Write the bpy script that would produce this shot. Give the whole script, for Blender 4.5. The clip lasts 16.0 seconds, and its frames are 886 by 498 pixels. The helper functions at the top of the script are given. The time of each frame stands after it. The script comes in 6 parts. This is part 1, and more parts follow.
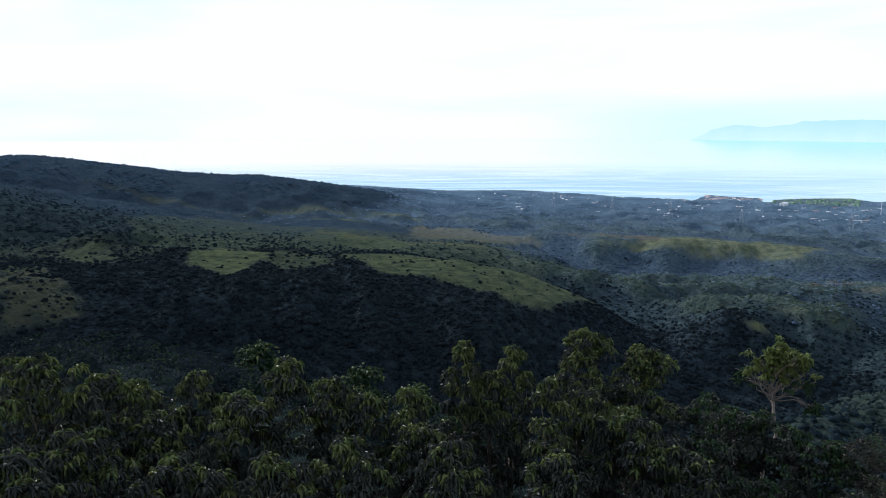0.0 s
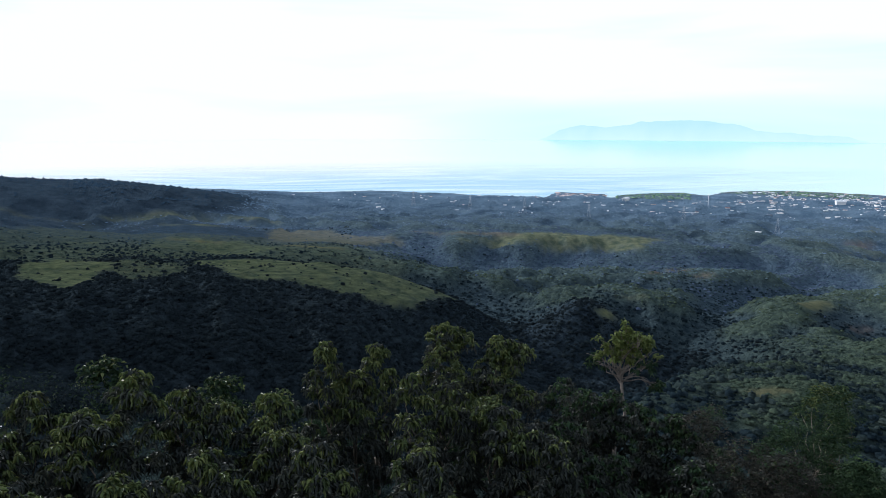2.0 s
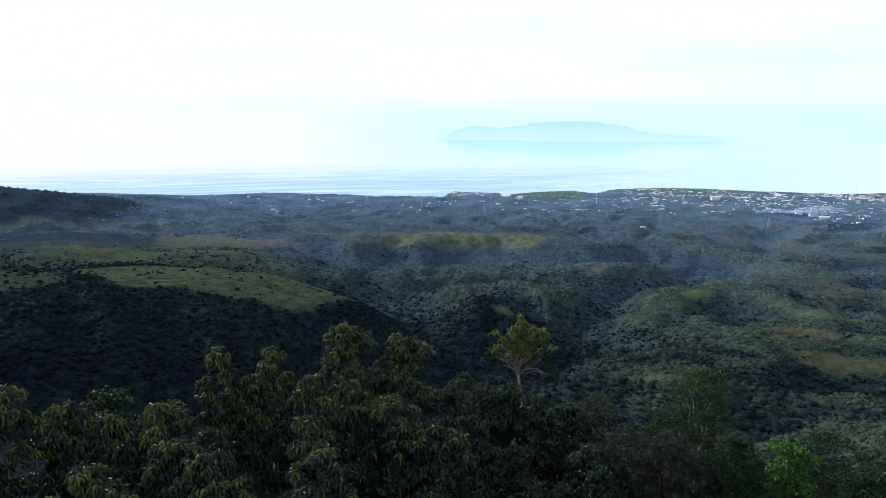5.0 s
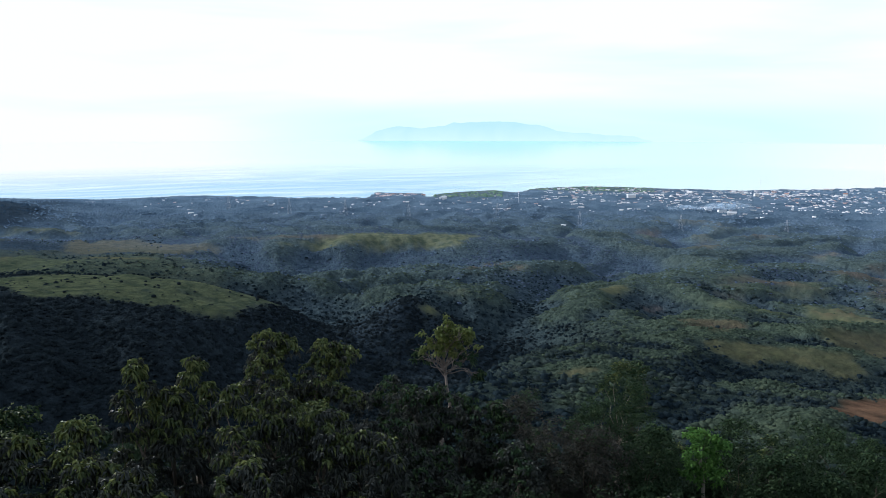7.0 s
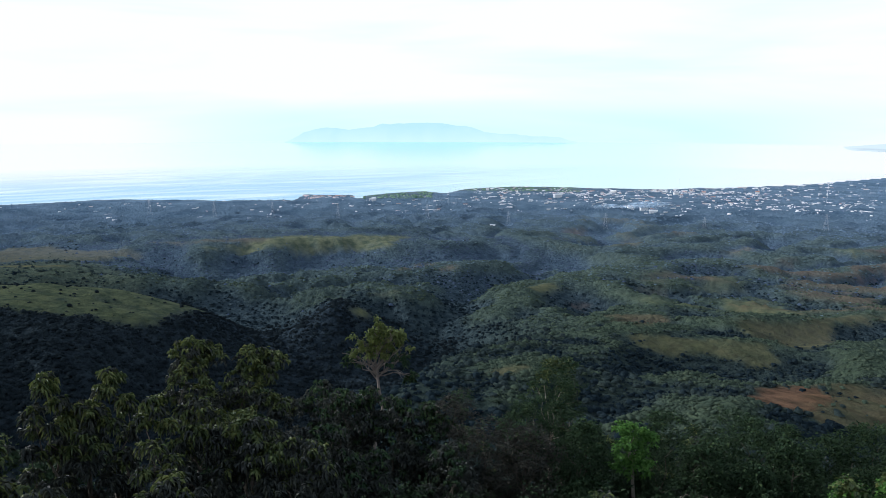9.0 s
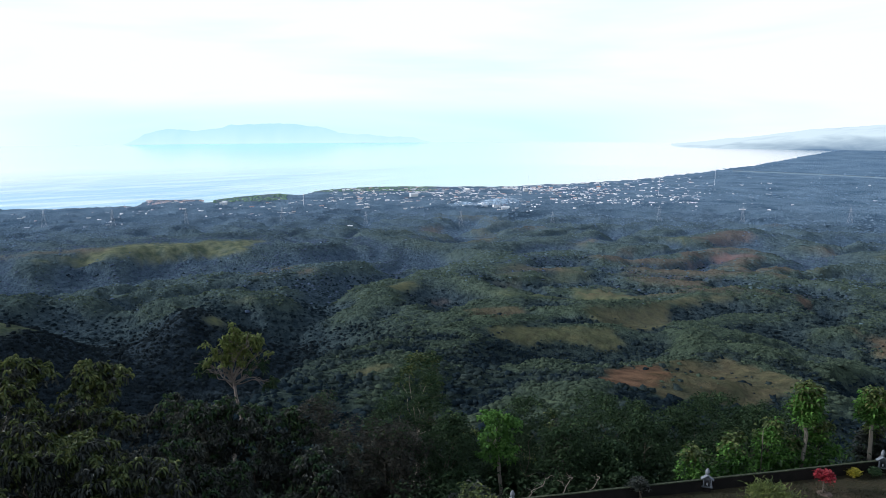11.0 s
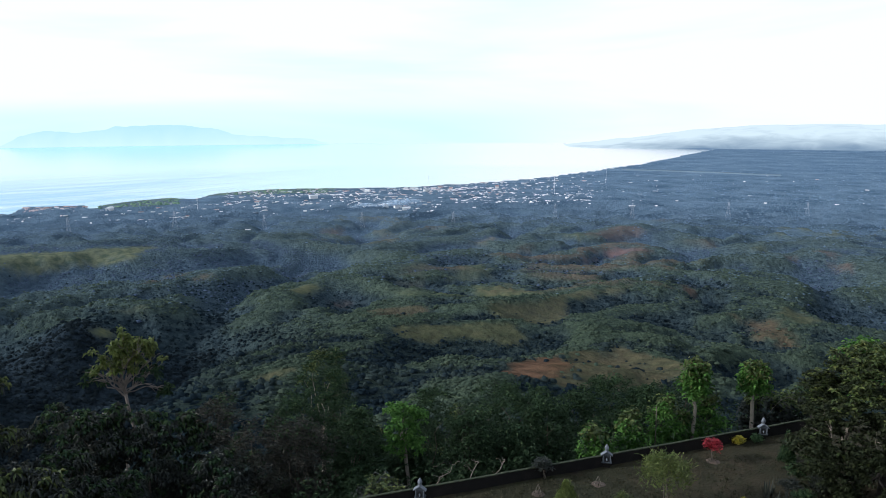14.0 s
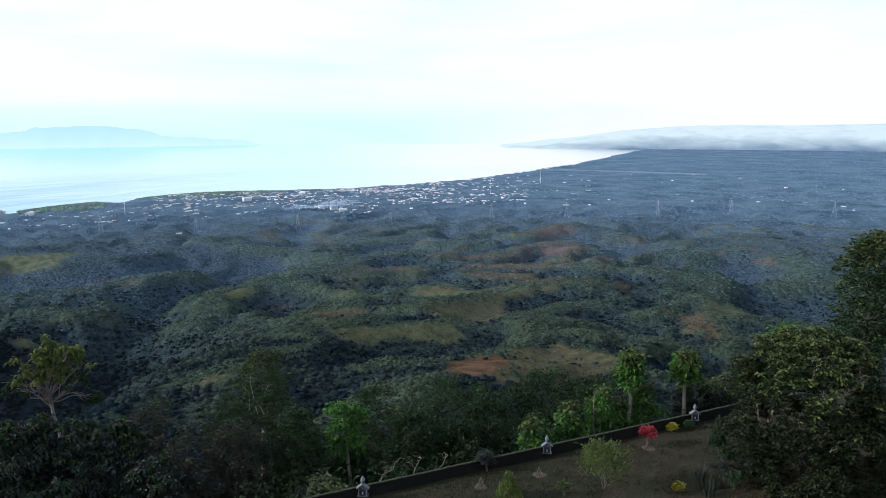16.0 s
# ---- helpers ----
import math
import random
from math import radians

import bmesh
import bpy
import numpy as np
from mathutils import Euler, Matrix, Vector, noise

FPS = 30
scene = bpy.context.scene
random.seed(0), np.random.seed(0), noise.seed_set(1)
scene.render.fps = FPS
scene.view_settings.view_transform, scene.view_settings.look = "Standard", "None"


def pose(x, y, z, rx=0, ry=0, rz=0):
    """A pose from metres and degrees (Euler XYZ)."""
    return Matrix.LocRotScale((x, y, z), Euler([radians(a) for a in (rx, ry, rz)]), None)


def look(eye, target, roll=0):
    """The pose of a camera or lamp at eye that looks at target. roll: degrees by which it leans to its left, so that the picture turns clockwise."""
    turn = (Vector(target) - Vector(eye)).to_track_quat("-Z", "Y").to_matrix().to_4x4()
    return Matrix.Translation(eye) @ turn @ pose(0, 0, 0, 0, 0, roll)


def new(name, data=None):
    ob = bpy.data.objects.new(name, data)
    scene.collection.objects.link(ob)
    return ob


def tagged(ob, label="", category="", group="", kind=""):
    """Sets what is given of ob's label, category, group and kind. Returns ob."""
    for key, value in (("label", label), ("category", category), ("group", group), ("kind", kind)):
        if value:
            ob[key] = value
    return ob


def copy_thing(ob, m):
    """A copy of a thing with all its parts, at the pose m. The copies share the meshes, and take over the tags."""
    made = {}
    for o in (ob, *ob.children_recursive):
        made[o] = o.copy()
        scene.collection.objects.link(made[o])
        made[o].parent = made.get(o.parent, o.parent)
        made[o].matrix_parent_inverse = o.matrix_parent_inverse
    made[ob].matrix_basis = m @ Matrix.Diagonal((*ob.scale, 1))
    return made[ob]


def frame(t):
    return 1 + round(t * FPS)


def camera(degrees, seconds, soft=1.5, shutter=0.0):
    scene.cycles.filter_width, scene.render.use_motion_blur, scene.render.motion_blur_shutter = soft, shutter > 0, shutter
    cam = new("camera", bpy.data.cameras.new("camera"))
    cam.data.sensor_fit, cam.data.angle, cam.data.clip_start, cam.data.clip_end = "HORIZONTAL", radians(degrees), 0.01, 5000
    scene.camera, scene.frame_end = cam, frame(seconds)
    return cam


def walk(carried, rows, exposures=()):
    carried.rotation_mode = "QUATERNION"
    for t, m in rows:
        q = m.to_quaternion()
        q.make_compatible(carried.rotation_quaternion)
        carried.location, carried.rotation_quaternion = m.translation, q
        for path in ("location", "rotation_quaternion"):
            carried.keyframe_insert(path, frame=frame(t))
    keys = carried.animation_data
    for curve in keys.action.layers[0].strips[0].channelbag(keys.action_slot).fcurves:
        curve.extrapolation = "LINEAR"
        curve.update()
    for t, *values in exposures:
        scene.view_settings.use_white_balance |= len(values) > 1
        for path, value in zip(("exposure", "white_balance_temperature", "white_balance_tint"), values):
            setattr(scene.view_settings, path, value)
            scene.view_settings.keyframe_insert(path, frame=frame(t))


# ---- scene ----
from collections import namedtuple

# ================= camera =================
EYE_Z = 17.2          # camera above the garden lawn at the start
SEA_Z = -122.8        # sea level

cam = camera(64.0, 16.0, soft=0.75)
PATH = [
    (0.0, -0.006, -0.022, 17.210, -0.00, -10.48, -0.03),
    (0.5, 0.012, -0.031, 17.206, -2.95, -10.48, 0.04),
    (1.0, 0.051, 0.011, 17.169, -5.88, -10.47, 0.07),
    (1.5, 0.096, 0.038, 17.122, -8.73, -10.44, 0.04),
    (2.0, 0.137, 0.065, 17.065, -11.30, -10.43, 0.03),
    (2.5, 0.163, 0.090, 17.005, -12.68, -10.44, 0.05),
    (3.0, 0.180, 0.083, 16.957, -14.00, -10.44, 0.08),
    (3.5, 0.201, 0.051, 16.928, -15.29, -10.44, 0.11),
    (4.0, 0.224, 0.017, 16.916, -16.64, -10.42, 0.12),
    (4.2, 0.232, 0.005, 16.915, -17.15, -10.41, 0.12),
    (6.3, 0.216, -0.021, 17.042, -23.90, -10.35, 0.10),
    (6.5, 0.215, -0.030, 17.048, -24.44, -10.35, 0.09),
    (7.0, 0.217, -0.050, 17.065, -25.79, -10.33, 0.09),
    (7.5, 0.229, -0.057, 17.077, -27.14, -10.30, 0.08),
    (8.0, 0.252, -0.041, 17.082, -28.64, -10.28, 0.14),
    (8.2, 0.264, -0.028, 17.082, -29.25, -10.27, 0.17),
    (10.3, 0.764, 0.807, 16.607, -37.86, -10.18, -0.08),
    (10.5, 0.791, 0.823, 16.583, -39.49, -10.18, -0.08),
    (11.0, 0.847, 0.850, 16.516, -43.05, -10.19, -0.09),
    (11.5, 0.876, 0.857, 16.437, -44.71, -10.19, -0.08),
    (12.0, 0.880, 0.851, 16.345, -46.42, -10.18, -0.08),
    (12.5, 0.882, 0.850, 16.242, -48.13, -10.17, -0.10),
    (13.0, 0.890, 0.857, 16.137, -49.37, -10.14, -0.12),
    (13.5, 0.904, 0.860, 16.035, -49.60, -10.13, -0.13),
    (14.0, 0.909, 0.865, 15.947, -51.07, -10.11, -0.16),
    (14.5, 0.899, 0.876, 15.874, -52.54, -10.08, -0.17),
    (15.0, 0.879, 0.887, 15.813, -53.87, -10.07, -0.17),
    (15.5, 0.853, 0.894, 15.768, -55.04, -10.06, -0.17),
    (16.0, 0.821, 0.893, 15.742, -56.18, -10.05, -0.17),
]
walk(cam, [(t, pose(x, y, z, 90 + pitch, 0, yaw) @ pose(0, 0, 0, 0, 0, roll)) for t, x, y, z, yaw, pitch, roll in PATH],
     [(0.0, 0.0, 5950, 11), (16.0, 0.0, 5950, 11)])

# ================= world and sun =================
CLOUD_HIGH = 0.40
SUN_AZ, SUN_EL = -46.0, 23.0     # degrees clockwise from +y, degrees up
world = bpy.data.worlds.new("sky")
scene.world = world
world.use_nodes = True


def node(tree, kind, at=None, **props):
    n = tree.nodes.new(kind)
    for key, value in props.items():
        setattr(n, key, value)
    for key, value in (at or {}).items():
        n.inputs[key].default_value = value
    return n


def build_world(tree):
    tree.nodes.clear()
    link = tree.links.new
    out = node(tree, "ShaderNodeOutputWorld")
    sky = node(tree, "ShaderNodeTexSky", sky_type="NISHITA", sun_disc=False, sun_elevation=radians(SUN_EL),
               sun_rotation=radians(SUN_AZ), air_density=1.2, dust_density=2.0)
    coord = node(tree, "ShaderNodeTexCoord")
    # thin streaks of veil cloud
    stretch = node(tree, "ShaderNodeMapping", {"Scale": (1.0, 1.0, 7.0)})
    link(coord.outputs["Generated"], stretch.inputs["Vector"])
    veil = node(tree, "ShaderNodeTexNoise", {"Scale": 1.9, "Detail": 5.0, "Roughness": 0.5, "Distortion": 0.4})
    link(stretch.outputs[0], veil.inputs["Vector"])
    ramp = node(tree, "ShaderNodeValToRGB")
    ramp.color_ramp.elements[0].position, ramp.color_ramp.elements[1].position = 0.28, 0.50
    link(veil.outputs["Fac"], ramp.inputs[0])
    # the bright cloud bank lies low over the sea and thins out upwards
    split = node(tree, "ShaderNodeSeparateXYZ")
    link(coord.outputs["Generated"], split.inputs[0])
    bank = node(tree, "ShaderNodeMapRange", {1: 0.18, 2: 0.50, 3: 1.0, 4: CLOUD_HIGH}, interpolation_type="SMOOTHSTEP")
    link(split.outputs[2], bank.inputs[0])
    # pale cyan where the veil is thin, most of all over the island
    toward = node(tree, "ShaderNodeVectorMath", {1: (math.sin(radians(36)), math.cos(radians(36)), -0.02)}, operation="DOT_PRODUCT")
    link(coord.outputs["Generated"], toward.inputs[0])
    side = node(tree, "ShaderNodeMapRange", {1: 0.86, 2: 0.99, 3: 0.0, 4: 1.0}, interpolation_type="SMOOTHSTEP")
    link(toward.outputs["Value"], side.inputs[0])
    lowness = node(tree, "ShaderNodeMapRange", {1: 0.0, 2: 0.035, 3: 1.0, 4: 0.0}, interpolation_type="SMOOTHSTEP")
    link(split.outputs[2], lowness.inputs[0])
    cyan = node(tree, "ShaderNodeMath", operation="MULTIPLY")
    link(side.outputs[0], cyan.inputs[0]), link(lowness.outputs[0], cyan.inputs[1])
    white = node(tree, "ShaderNodeMix", {6: (1.0, 1.0, 1.0, 1), 7: (0.70, 0.97, 0.95, 1)}, data_type="RGBA")
    link(cyan.outputs[0], white.inputs["Factor"])
    thin = node(tree, "ShaderNodeMix", {6: (0.82, 0.99, 1.0, 1)}, data_type="RGBA")
    link(ramp.outputs[0], thin.inputs["Factor"]), link(white.outputs[2], thin.inputs[7])
    cloud = node(tree, "ShaderNodeBackground", {"Strength": 1.04})
    link(thin.outputs[2], cloud.inputs["Color"])
    clear = node(tree, "ShaderNodeBackground", {"Strength": 0.20})
    link(sky.outputs[0], clear.inputs["Color"])
    mix = node(tree, "ShaderNodeMixShader")
    link(bank.outputs[0], mix.inputs[0]), link(clear.outputs[0], mix.inputs[1]), link(cloud.outputs[0], mix.inputs[2])
    link(mix.outputs[0], out.inputs["Surface"])


build_world(world.node_tree)
sun = new("sun", bpy.data.lights.new("sun", "SUN"))
sun.data.energy, sun.data.angle, sun.data.color = 3.4, radians(6), (0.98, 0.97, 0.95)
sun_way = Vector((math.sin(radians(SUN_AZ)) * math.cos(radians(SUN_EL)), math.cos(radians(SUN_AZ)) * math.cos(radians(SUN_EL)), math.sin(radians(SUN_EL))))
sun.matrix_world = look(sun_way * 200, (0, 0, 0))


# ================= materials =================
def material(name, stops, scale=1.0, rough=0.8, bump=0.0, bump_scale=None, island=0.0, per_object=0.0, metal=0.0, detail=6.0,
             stretch=(1, 1, 1), spec=0.3, translucent=0.0, light=1.0):
    """Noise-coloured surface: stops are colours from dark to light; island / per_object shift the ramp piece by piece."""
    m = bpy.data.materials.new(name)
    m.use_nodes = True
    tree = m.node_tree
    link = tree.links.new
    bsdf = tree.nodes["Principled BSDF"]
    coord = node(tree, "ShaderNodeTexCoord")
    mapping = node(tree, "ShaderNodeMapping", {"Scale": stretch})
    link(coord.outputs["Object"], mapping.inputs["Vector"])
    fine = node(tree, "ShaderNodeTexNoise", {"Scale": scale, "Detail": detail, "Roughness": 0.62})
    coarse = node(tree, "ShaderNodeTexNoise", {"Scale": scale * 0.13, "Detail": 3.0})
    link(mapping.outputs[0], fine.inputs["Vector"]), link(mapping.outputs[0], coarse.inputs["Vector"])
    total = node(tree, "ShaderNodeMath", {1: 0.5}, operation="MULTIPLY_ADD")
    half = node(tree, "ShaderNodeMath", {1: 0.5}, operation="MULTIPLY")
    link(coarse.outputs["Fac"], half.inputs[0])
    link(fine.outputs["Fac"], total.inputs[0]), link(half.outputs[0], total.inputs[2])
    value = total.outputs[0]
    for amount, kind, socket in ((island, "ShaderNodeNewGeometry", "Random Per Island"), (per_object, "ShaderNodeObjectInfo", "Random")):
        if amount:
            src = node(tree, kind)
            shift = node(tree, "ShaderNodeMath", {1: amount, 2: -amount / 2}, operation="MULTIPLY_ADD")
            add = node(tree, "ShaderNodeMath", operation="ADD")
            link(src.outputs[socket], shift.inputs[0]), link(shift.outputs[0], add.inputs[0]), link(value, add.inputs[1])
            value = add.outputs[0]
    ramp = node(tree, "ShaderNodeValToRGB")
    cr = ramp.color_ramp
    n = len(stops)
    for i, c in enumerate(stops):
        e = cr.elements[i] if i < 2 else cr.elements.new(1.0)
        e.position, e.color = 0.25 + 0.5 * i / max(1, n - 1), (c[0] * light, c[1] * light, c[2] * light, 1)
    link(value, ramp.inputs[0])
    link(ramp.outputs[0], bsdf.inputs["Base Color"])
    bsdf.inputs["Roughness"].default_value, bsdf.inputs["Metallic"].default_value = rough, metal
    bsdf.inputs["Specular IOR Level"].default_value = spec
    if bump:
        relief = node(tree, "ShaderNodeTexNoise", {"Scale": bump_scale or scale * 3, "Detail": 6.0})
        link(mapping.outputs[0], relief.inputs["Vector"])
        b = node(tree, "ShaderNodeBump", {"Strength": bump, "Distance": 1.0 / (bump_scale or scale * 3)})
        link(relief.outputs["Fac"], b.inputs["Height"]), link(b.outputs[0], bsdf.inputs["Normal"])
    if translucent:
        glow = node(tree, "ShaderNodeBsdfTranslucent")
        link(ramp.outputs[0], glow.inputs["Color"])
        mix = node(tree, "ShaderNodeMixShader", {"Fac": translucent})
        link(bsdf.outputs[0], mix.inputs[1]), link(glow.outputs[0], mix.inputs[2])
        link(mix.outputs[0], tree.nodes["Material Output"].inputs["Surface"])
    return m


# Canopy tones from valley shade to sunlit spur: light put into the colour.
M_WOODS_DARK = material("shaded_canopy", [(0.011, 0.017, 0.021), (0.018, 0.026, 0.031), (0.032, 0.044, 0.047)], 2.4, 0.9, 0.45, 8.0, island=0.14, spec=0.0, translucent=0.45)
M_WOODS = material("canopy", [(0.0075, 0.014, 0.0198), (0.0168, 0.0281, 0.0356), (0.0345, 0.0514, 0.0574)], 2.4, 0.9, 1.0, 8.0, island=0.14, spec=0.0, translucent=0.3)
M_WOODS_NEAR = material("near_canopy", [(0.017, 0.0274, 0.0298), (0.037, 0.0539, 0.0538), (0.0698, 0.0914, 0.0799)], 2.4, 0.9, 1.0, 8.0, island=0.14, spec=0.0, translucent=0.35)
M_SCRUB = material("sunlit_canopy", [(0.0372, 0.055, 0.0418), (0.0626, 0.0878, 0.0631), (0.1007, 0.1268, 0.0799)], 2.4, 0.9, 1.0, 8.0, island=0.14, spec=0.0, translucent=0.3)
# Hill, plain, ridge and far canopies: haze put into bluer, paler colours.
M_WOODS_HILL = material("hazed_hill_canopy", [(0.0375, 0.0562, 0.0888), (0.0602, 0.0842, 0.128), (0.0919, 0.1217, 0.1673)], 0.8, 0.9, island=0.14, spec=0.0)
M_SCRUB_HILL = material("hazed_scrub_canopy", [(0.0582, 0.0888, 0.1057), (0.0864, 0.1267, 0.141), (0.1269, 0.17, 0.1762)], 0.8, 0.9, island=0.14, spec=0.0)
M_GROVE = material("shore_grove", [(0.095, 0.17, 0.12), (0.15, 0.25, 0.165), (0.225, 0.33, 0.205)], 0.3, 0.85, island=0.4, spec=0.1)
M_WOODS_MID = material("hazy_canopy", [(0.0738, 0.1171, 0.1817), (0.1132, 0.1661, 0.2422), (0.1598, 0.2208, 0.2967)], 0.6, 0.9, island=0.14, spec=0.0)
M_WOODS_PLAIN = material("hazed_plain_canopy", [(0.058, 0.098, 0.148), (0.112, 0.168, 0.23), (0.17, 0.232, 0.292)], 0.02, 0.9, island=0.16, spec=0.0)
M_RIDGE = material("hazed_ridge_canopy", [(0.0228, 0.0406, 0.0643), (0.0314, 0.0555, 0.0838), (0.0457, 0.0759, 0.1061)], 0.05, 0.9, island=0.15, spec=0.0)
M_WOODS_FAR = material("hazed_far_canopy", [(0.1061, 0.1708, 0.2488), (0.1466, 0.2223, 0.3112), (0.1981, 0.2777, 0.3608)], 0.1, 0.9, island=0.5, spec=0.0)
M_LEAF = material("dark_leaf", [(0.0161, 0.0204, 0.0194), (0.0333, 0.0397, 0.0333), (0.073, 0.0784, 0.0516)], 0.6, 0.5, island=0.34, spec=0.25, translucent=0.2)
M_LEAF_DEEP = material("deep_green_leaf", [(0.017, 0.0329, 0.0156), (0.026, 0.047, 0.0212), (0.04, 0.0658, 0.0276)], 0.6, 0.6, island=0.3, spec=0.1, translucent=0.2)
M_LEAF_GLOSS = material("glossy_dark_leaf", [(0.017, 0.023, 0.01), (0.026, 0.033, 0.015), (0.044, 0.052, 0.021)], 0.7, 0.55, island=0.34, spec=0.15, translucent=0.2)
M_LEAF_YOUNG = material("young_leaf", [(0.030, 0.048, 0.018), (0.078, 0.105, 0.032), (0.185, 0.200, 0.060)], 0.6, 0.5, island=0.34, spec=0.25, translucent=0.25)
# Yellow-green leaf; on the lone tree, sunlight is put into its colour.
M_LEAF_TOP = material("sunlit_shoot_leaf", [(0.055, 0.080, 0.022), (0.125, 0.160, 0.042), (0.230, 0.250, 0.075)], 0.6, 0.5, island=0.34, spec=0.25, translucent=0.3)
M_LEAF_BRIGHT = material("bright_leaf", [(0.0397, 0.1049, 0.0212), (0.0729, 0.1678, 0.0317), (0.1325, 0.2517, 0.055)], 0.8, 0.6, island=0.34, spec=0.15, translucent=0.25)
M_LEAF_OLIVE = material("olive_leaf", [(0.0168, 0.037, 0.019), (0.037, 0.0683, 0.0314), (0.0874, 0.1232, 0.0448)], 0.7, 0.6, island=0.34, spec=0.1, translucent=0.2)
M_LEAF_BROWN = material("dry_leaf", [(0.016, 0.019, 0.014), (0.030, 0.030, 0.021), (0.054, 0.046, 0.031)], 0.7, 0.6, island=0.6, translucent=0.15)
M_LEAF_RED = material("red_leaf", [(0.12, 0.012, 0.018), (0.28, 0.020, 0.032), (0.46, 0.06, 0.07)], 2.0, 0.5, island=0.5, translucent=0.2)
M_LEAF_YELLOW = material("yellow_leaf", [(0.14, 0.12, 0.010), (0.28, 0.25, 0.020), (0.42, 0.36, 0.04)], 2.0, 0.5, island=0.5, translucent=0.2)
M_BARK = material("bark", [(0.05, 0.042, 0.034), (0.11, 0.092, 0.072), (0.20, 0.17, 0.14)], 4.0, 0.9, 0.7, 14, stretch=(1, 1, 0.3))
M_BARK_PALE = material("pale_bark", [(0.160, 0.136, 0.104), (0.288, 0.248, 0.200), (0.416, 0.376, 0.320)], 4.0, 0.85, 0.5, 14, stretch=(1, 1, 0.4))


# ================= mesh helpers =================
def mesh_of(name, verts, faces, mat=None, smooth=False):
    """One mesh from arrays: faces is a list of index arrays, each (n, 3) or (n, 4)."""
    me = bpy.data.meshes.new(name)
    verts = np.asarray(verts, dtype=np.float32)
    blocks = [np.asarray(f, dtype=np.int32) for f in (faces if isinstance(faces, list) else [faces])]
    blocks = [f for f in blocks if len(f)]
    loops = np.concatenate([f.ravel() for f in blocks])
    sizes = np.concatenate([np.full(len(f), f.shape[1], dtype=np.int32) for f in blocks])
    starts = np.concatenate([[0], np.cumsum(sizes)[:-1]]).astype(np.int32)
    me.vertices.add(len(verts)), me.vertices.foreach_set("co", verts.ravel())
    me.loops.add(len(loops)), me.loops.foreach_set("vertex_index", loops)
    me.polygons.add(len(sizes)), me.polygons.foreach_set("loop_start", starts), me.polygons.foreach_set("loop_total", sizes)
    if smooth:
        me.polygons.foreach_set("use_smooth", np.ones(len(sizes), dtype=bool))
    me.update(calc_edges=True)
    if mat:
        me.materials.append(mat)
    return me


def part(name, data, mat, parent, label=""):
    """One mesh object under a thing or a part; data is a bmesh, a mesh or (verts, faces)."""
    if isinstance(data, bmesh.types.BMesh):
        me = bpy.data.meshes.new(name)
        data.to_mesh(me), data.free()
        me.materials.append(mat)
    elif isinstance(data, tuple):
        me = mesh_of(name, data[0], data[1], mat)
    else:
        me = data
    ob = new(name, me)
    ob.parent = parent
    return tagged(ob, label) if label else ob


def thing(name, at, label, category, group="", turn=0.0, kind=""):
    ob = new(name)
    ob.empty_display_size = 0.2
    ob.matrix_world = pose(*at, 0, 0, turn)
    return tagged(ob, label, category, group, kind)


# ================= the land =================
rng = np.random.default_rng(7)


def grid_noise(seed, n=256):
    return np.random.default_rng(seed).random((n, n))


def vnoise(x, y, scale, seed):
    """Smooth value noise, 0 to 1, on arrays."""
    t = NOISE_TABLES[seed]
    n = t.shape[0]
    u, v = np.asarray(x) / scale, np.asarray(y) / scale
    i, j = np.floor(u).astype(int), np.floor(v).astype(int)
    a, b = u - i, v - j
    a, b = a * a * (3 - 2 * a), b * b * (3 - 2 * b)
    i0, i1, j0, j1 = i % n, (i + 1) % n, j % n, (j + 1) % n
    return (t[i0, j0] * (1 - a) + t[i1, j0] * a) * (1 - b) + (t[i0, j1] * (1 - a) + t[i1, j1] * a) * b


NOISE_TABLES = [grid_noise(40 + i) for i in range(8)]


def fractal(x, y, scale, seed, octaves=4):
    total, amp, norm = 0.0, 1.0, 0.0
    for o in range(octaves):
        total = total + amp * vnoise(x + 17.3 * o, y - 9.1 * o, scale / 2 ** o, (seed + o) % 8)
        norm, amp = norm + amp, amp * 0.5
    return total / norm


def polar(az, r):
    return r * math.sin(radians(az)), r * math.cos(radians(az))


# hillside falling from the garden plateau to the coastal plain: distance, drop below the eye
FALL_R = [0, 41, 48, 70, 100, 150, 230, 380, 660, 1000, 1300, 1700, 6000]
FALL_D = [17.2, 17.2, 24, 38, 51, 67, 84, 100, 117, 130, 135, 137, 137.5]
# coastline: bearing, distance
COAST_AZ = [-180, -60, -25, -10, -4, 0.3, 5.3, 9.8, 14.2, 18.0, 19.6, 20.2, 24.2, 24.6, 25.2, 29.9, 30.5, 31.6, 33.0, 37.3, 41.5, 48.3, 54.1, 58.5, 62.6, 66.5, 69.1, 70.7, 71.6, 72.0, 180]
COAST_R = [5500, 1700, 1620, 1520, 1410, 1340, 1360, 1310, 1265, 1245, 1235, 1345, 1320, 1240, 1310, 1400, 1380, 1345, 1430, 1515, 1500, 1510, 1630, 1770, 2030, 2440, 2980, 3440, 3800, 6000, 6000]
RIDGES = []


def ridge(az0, r0, dip0, az1, r1, dip1, width, sharp=2.0):
    """A crest between two bearings and distances, at the dips (degrees below the eye's level) of its two ends."""
    RIDGES.append((polar(az0, r0), EYE_Z - r0 * math.tan(radians(dip0)), polar(az1, r1), EYE_Z - r1 * math.tan(radians(dip1)), width, sharp))


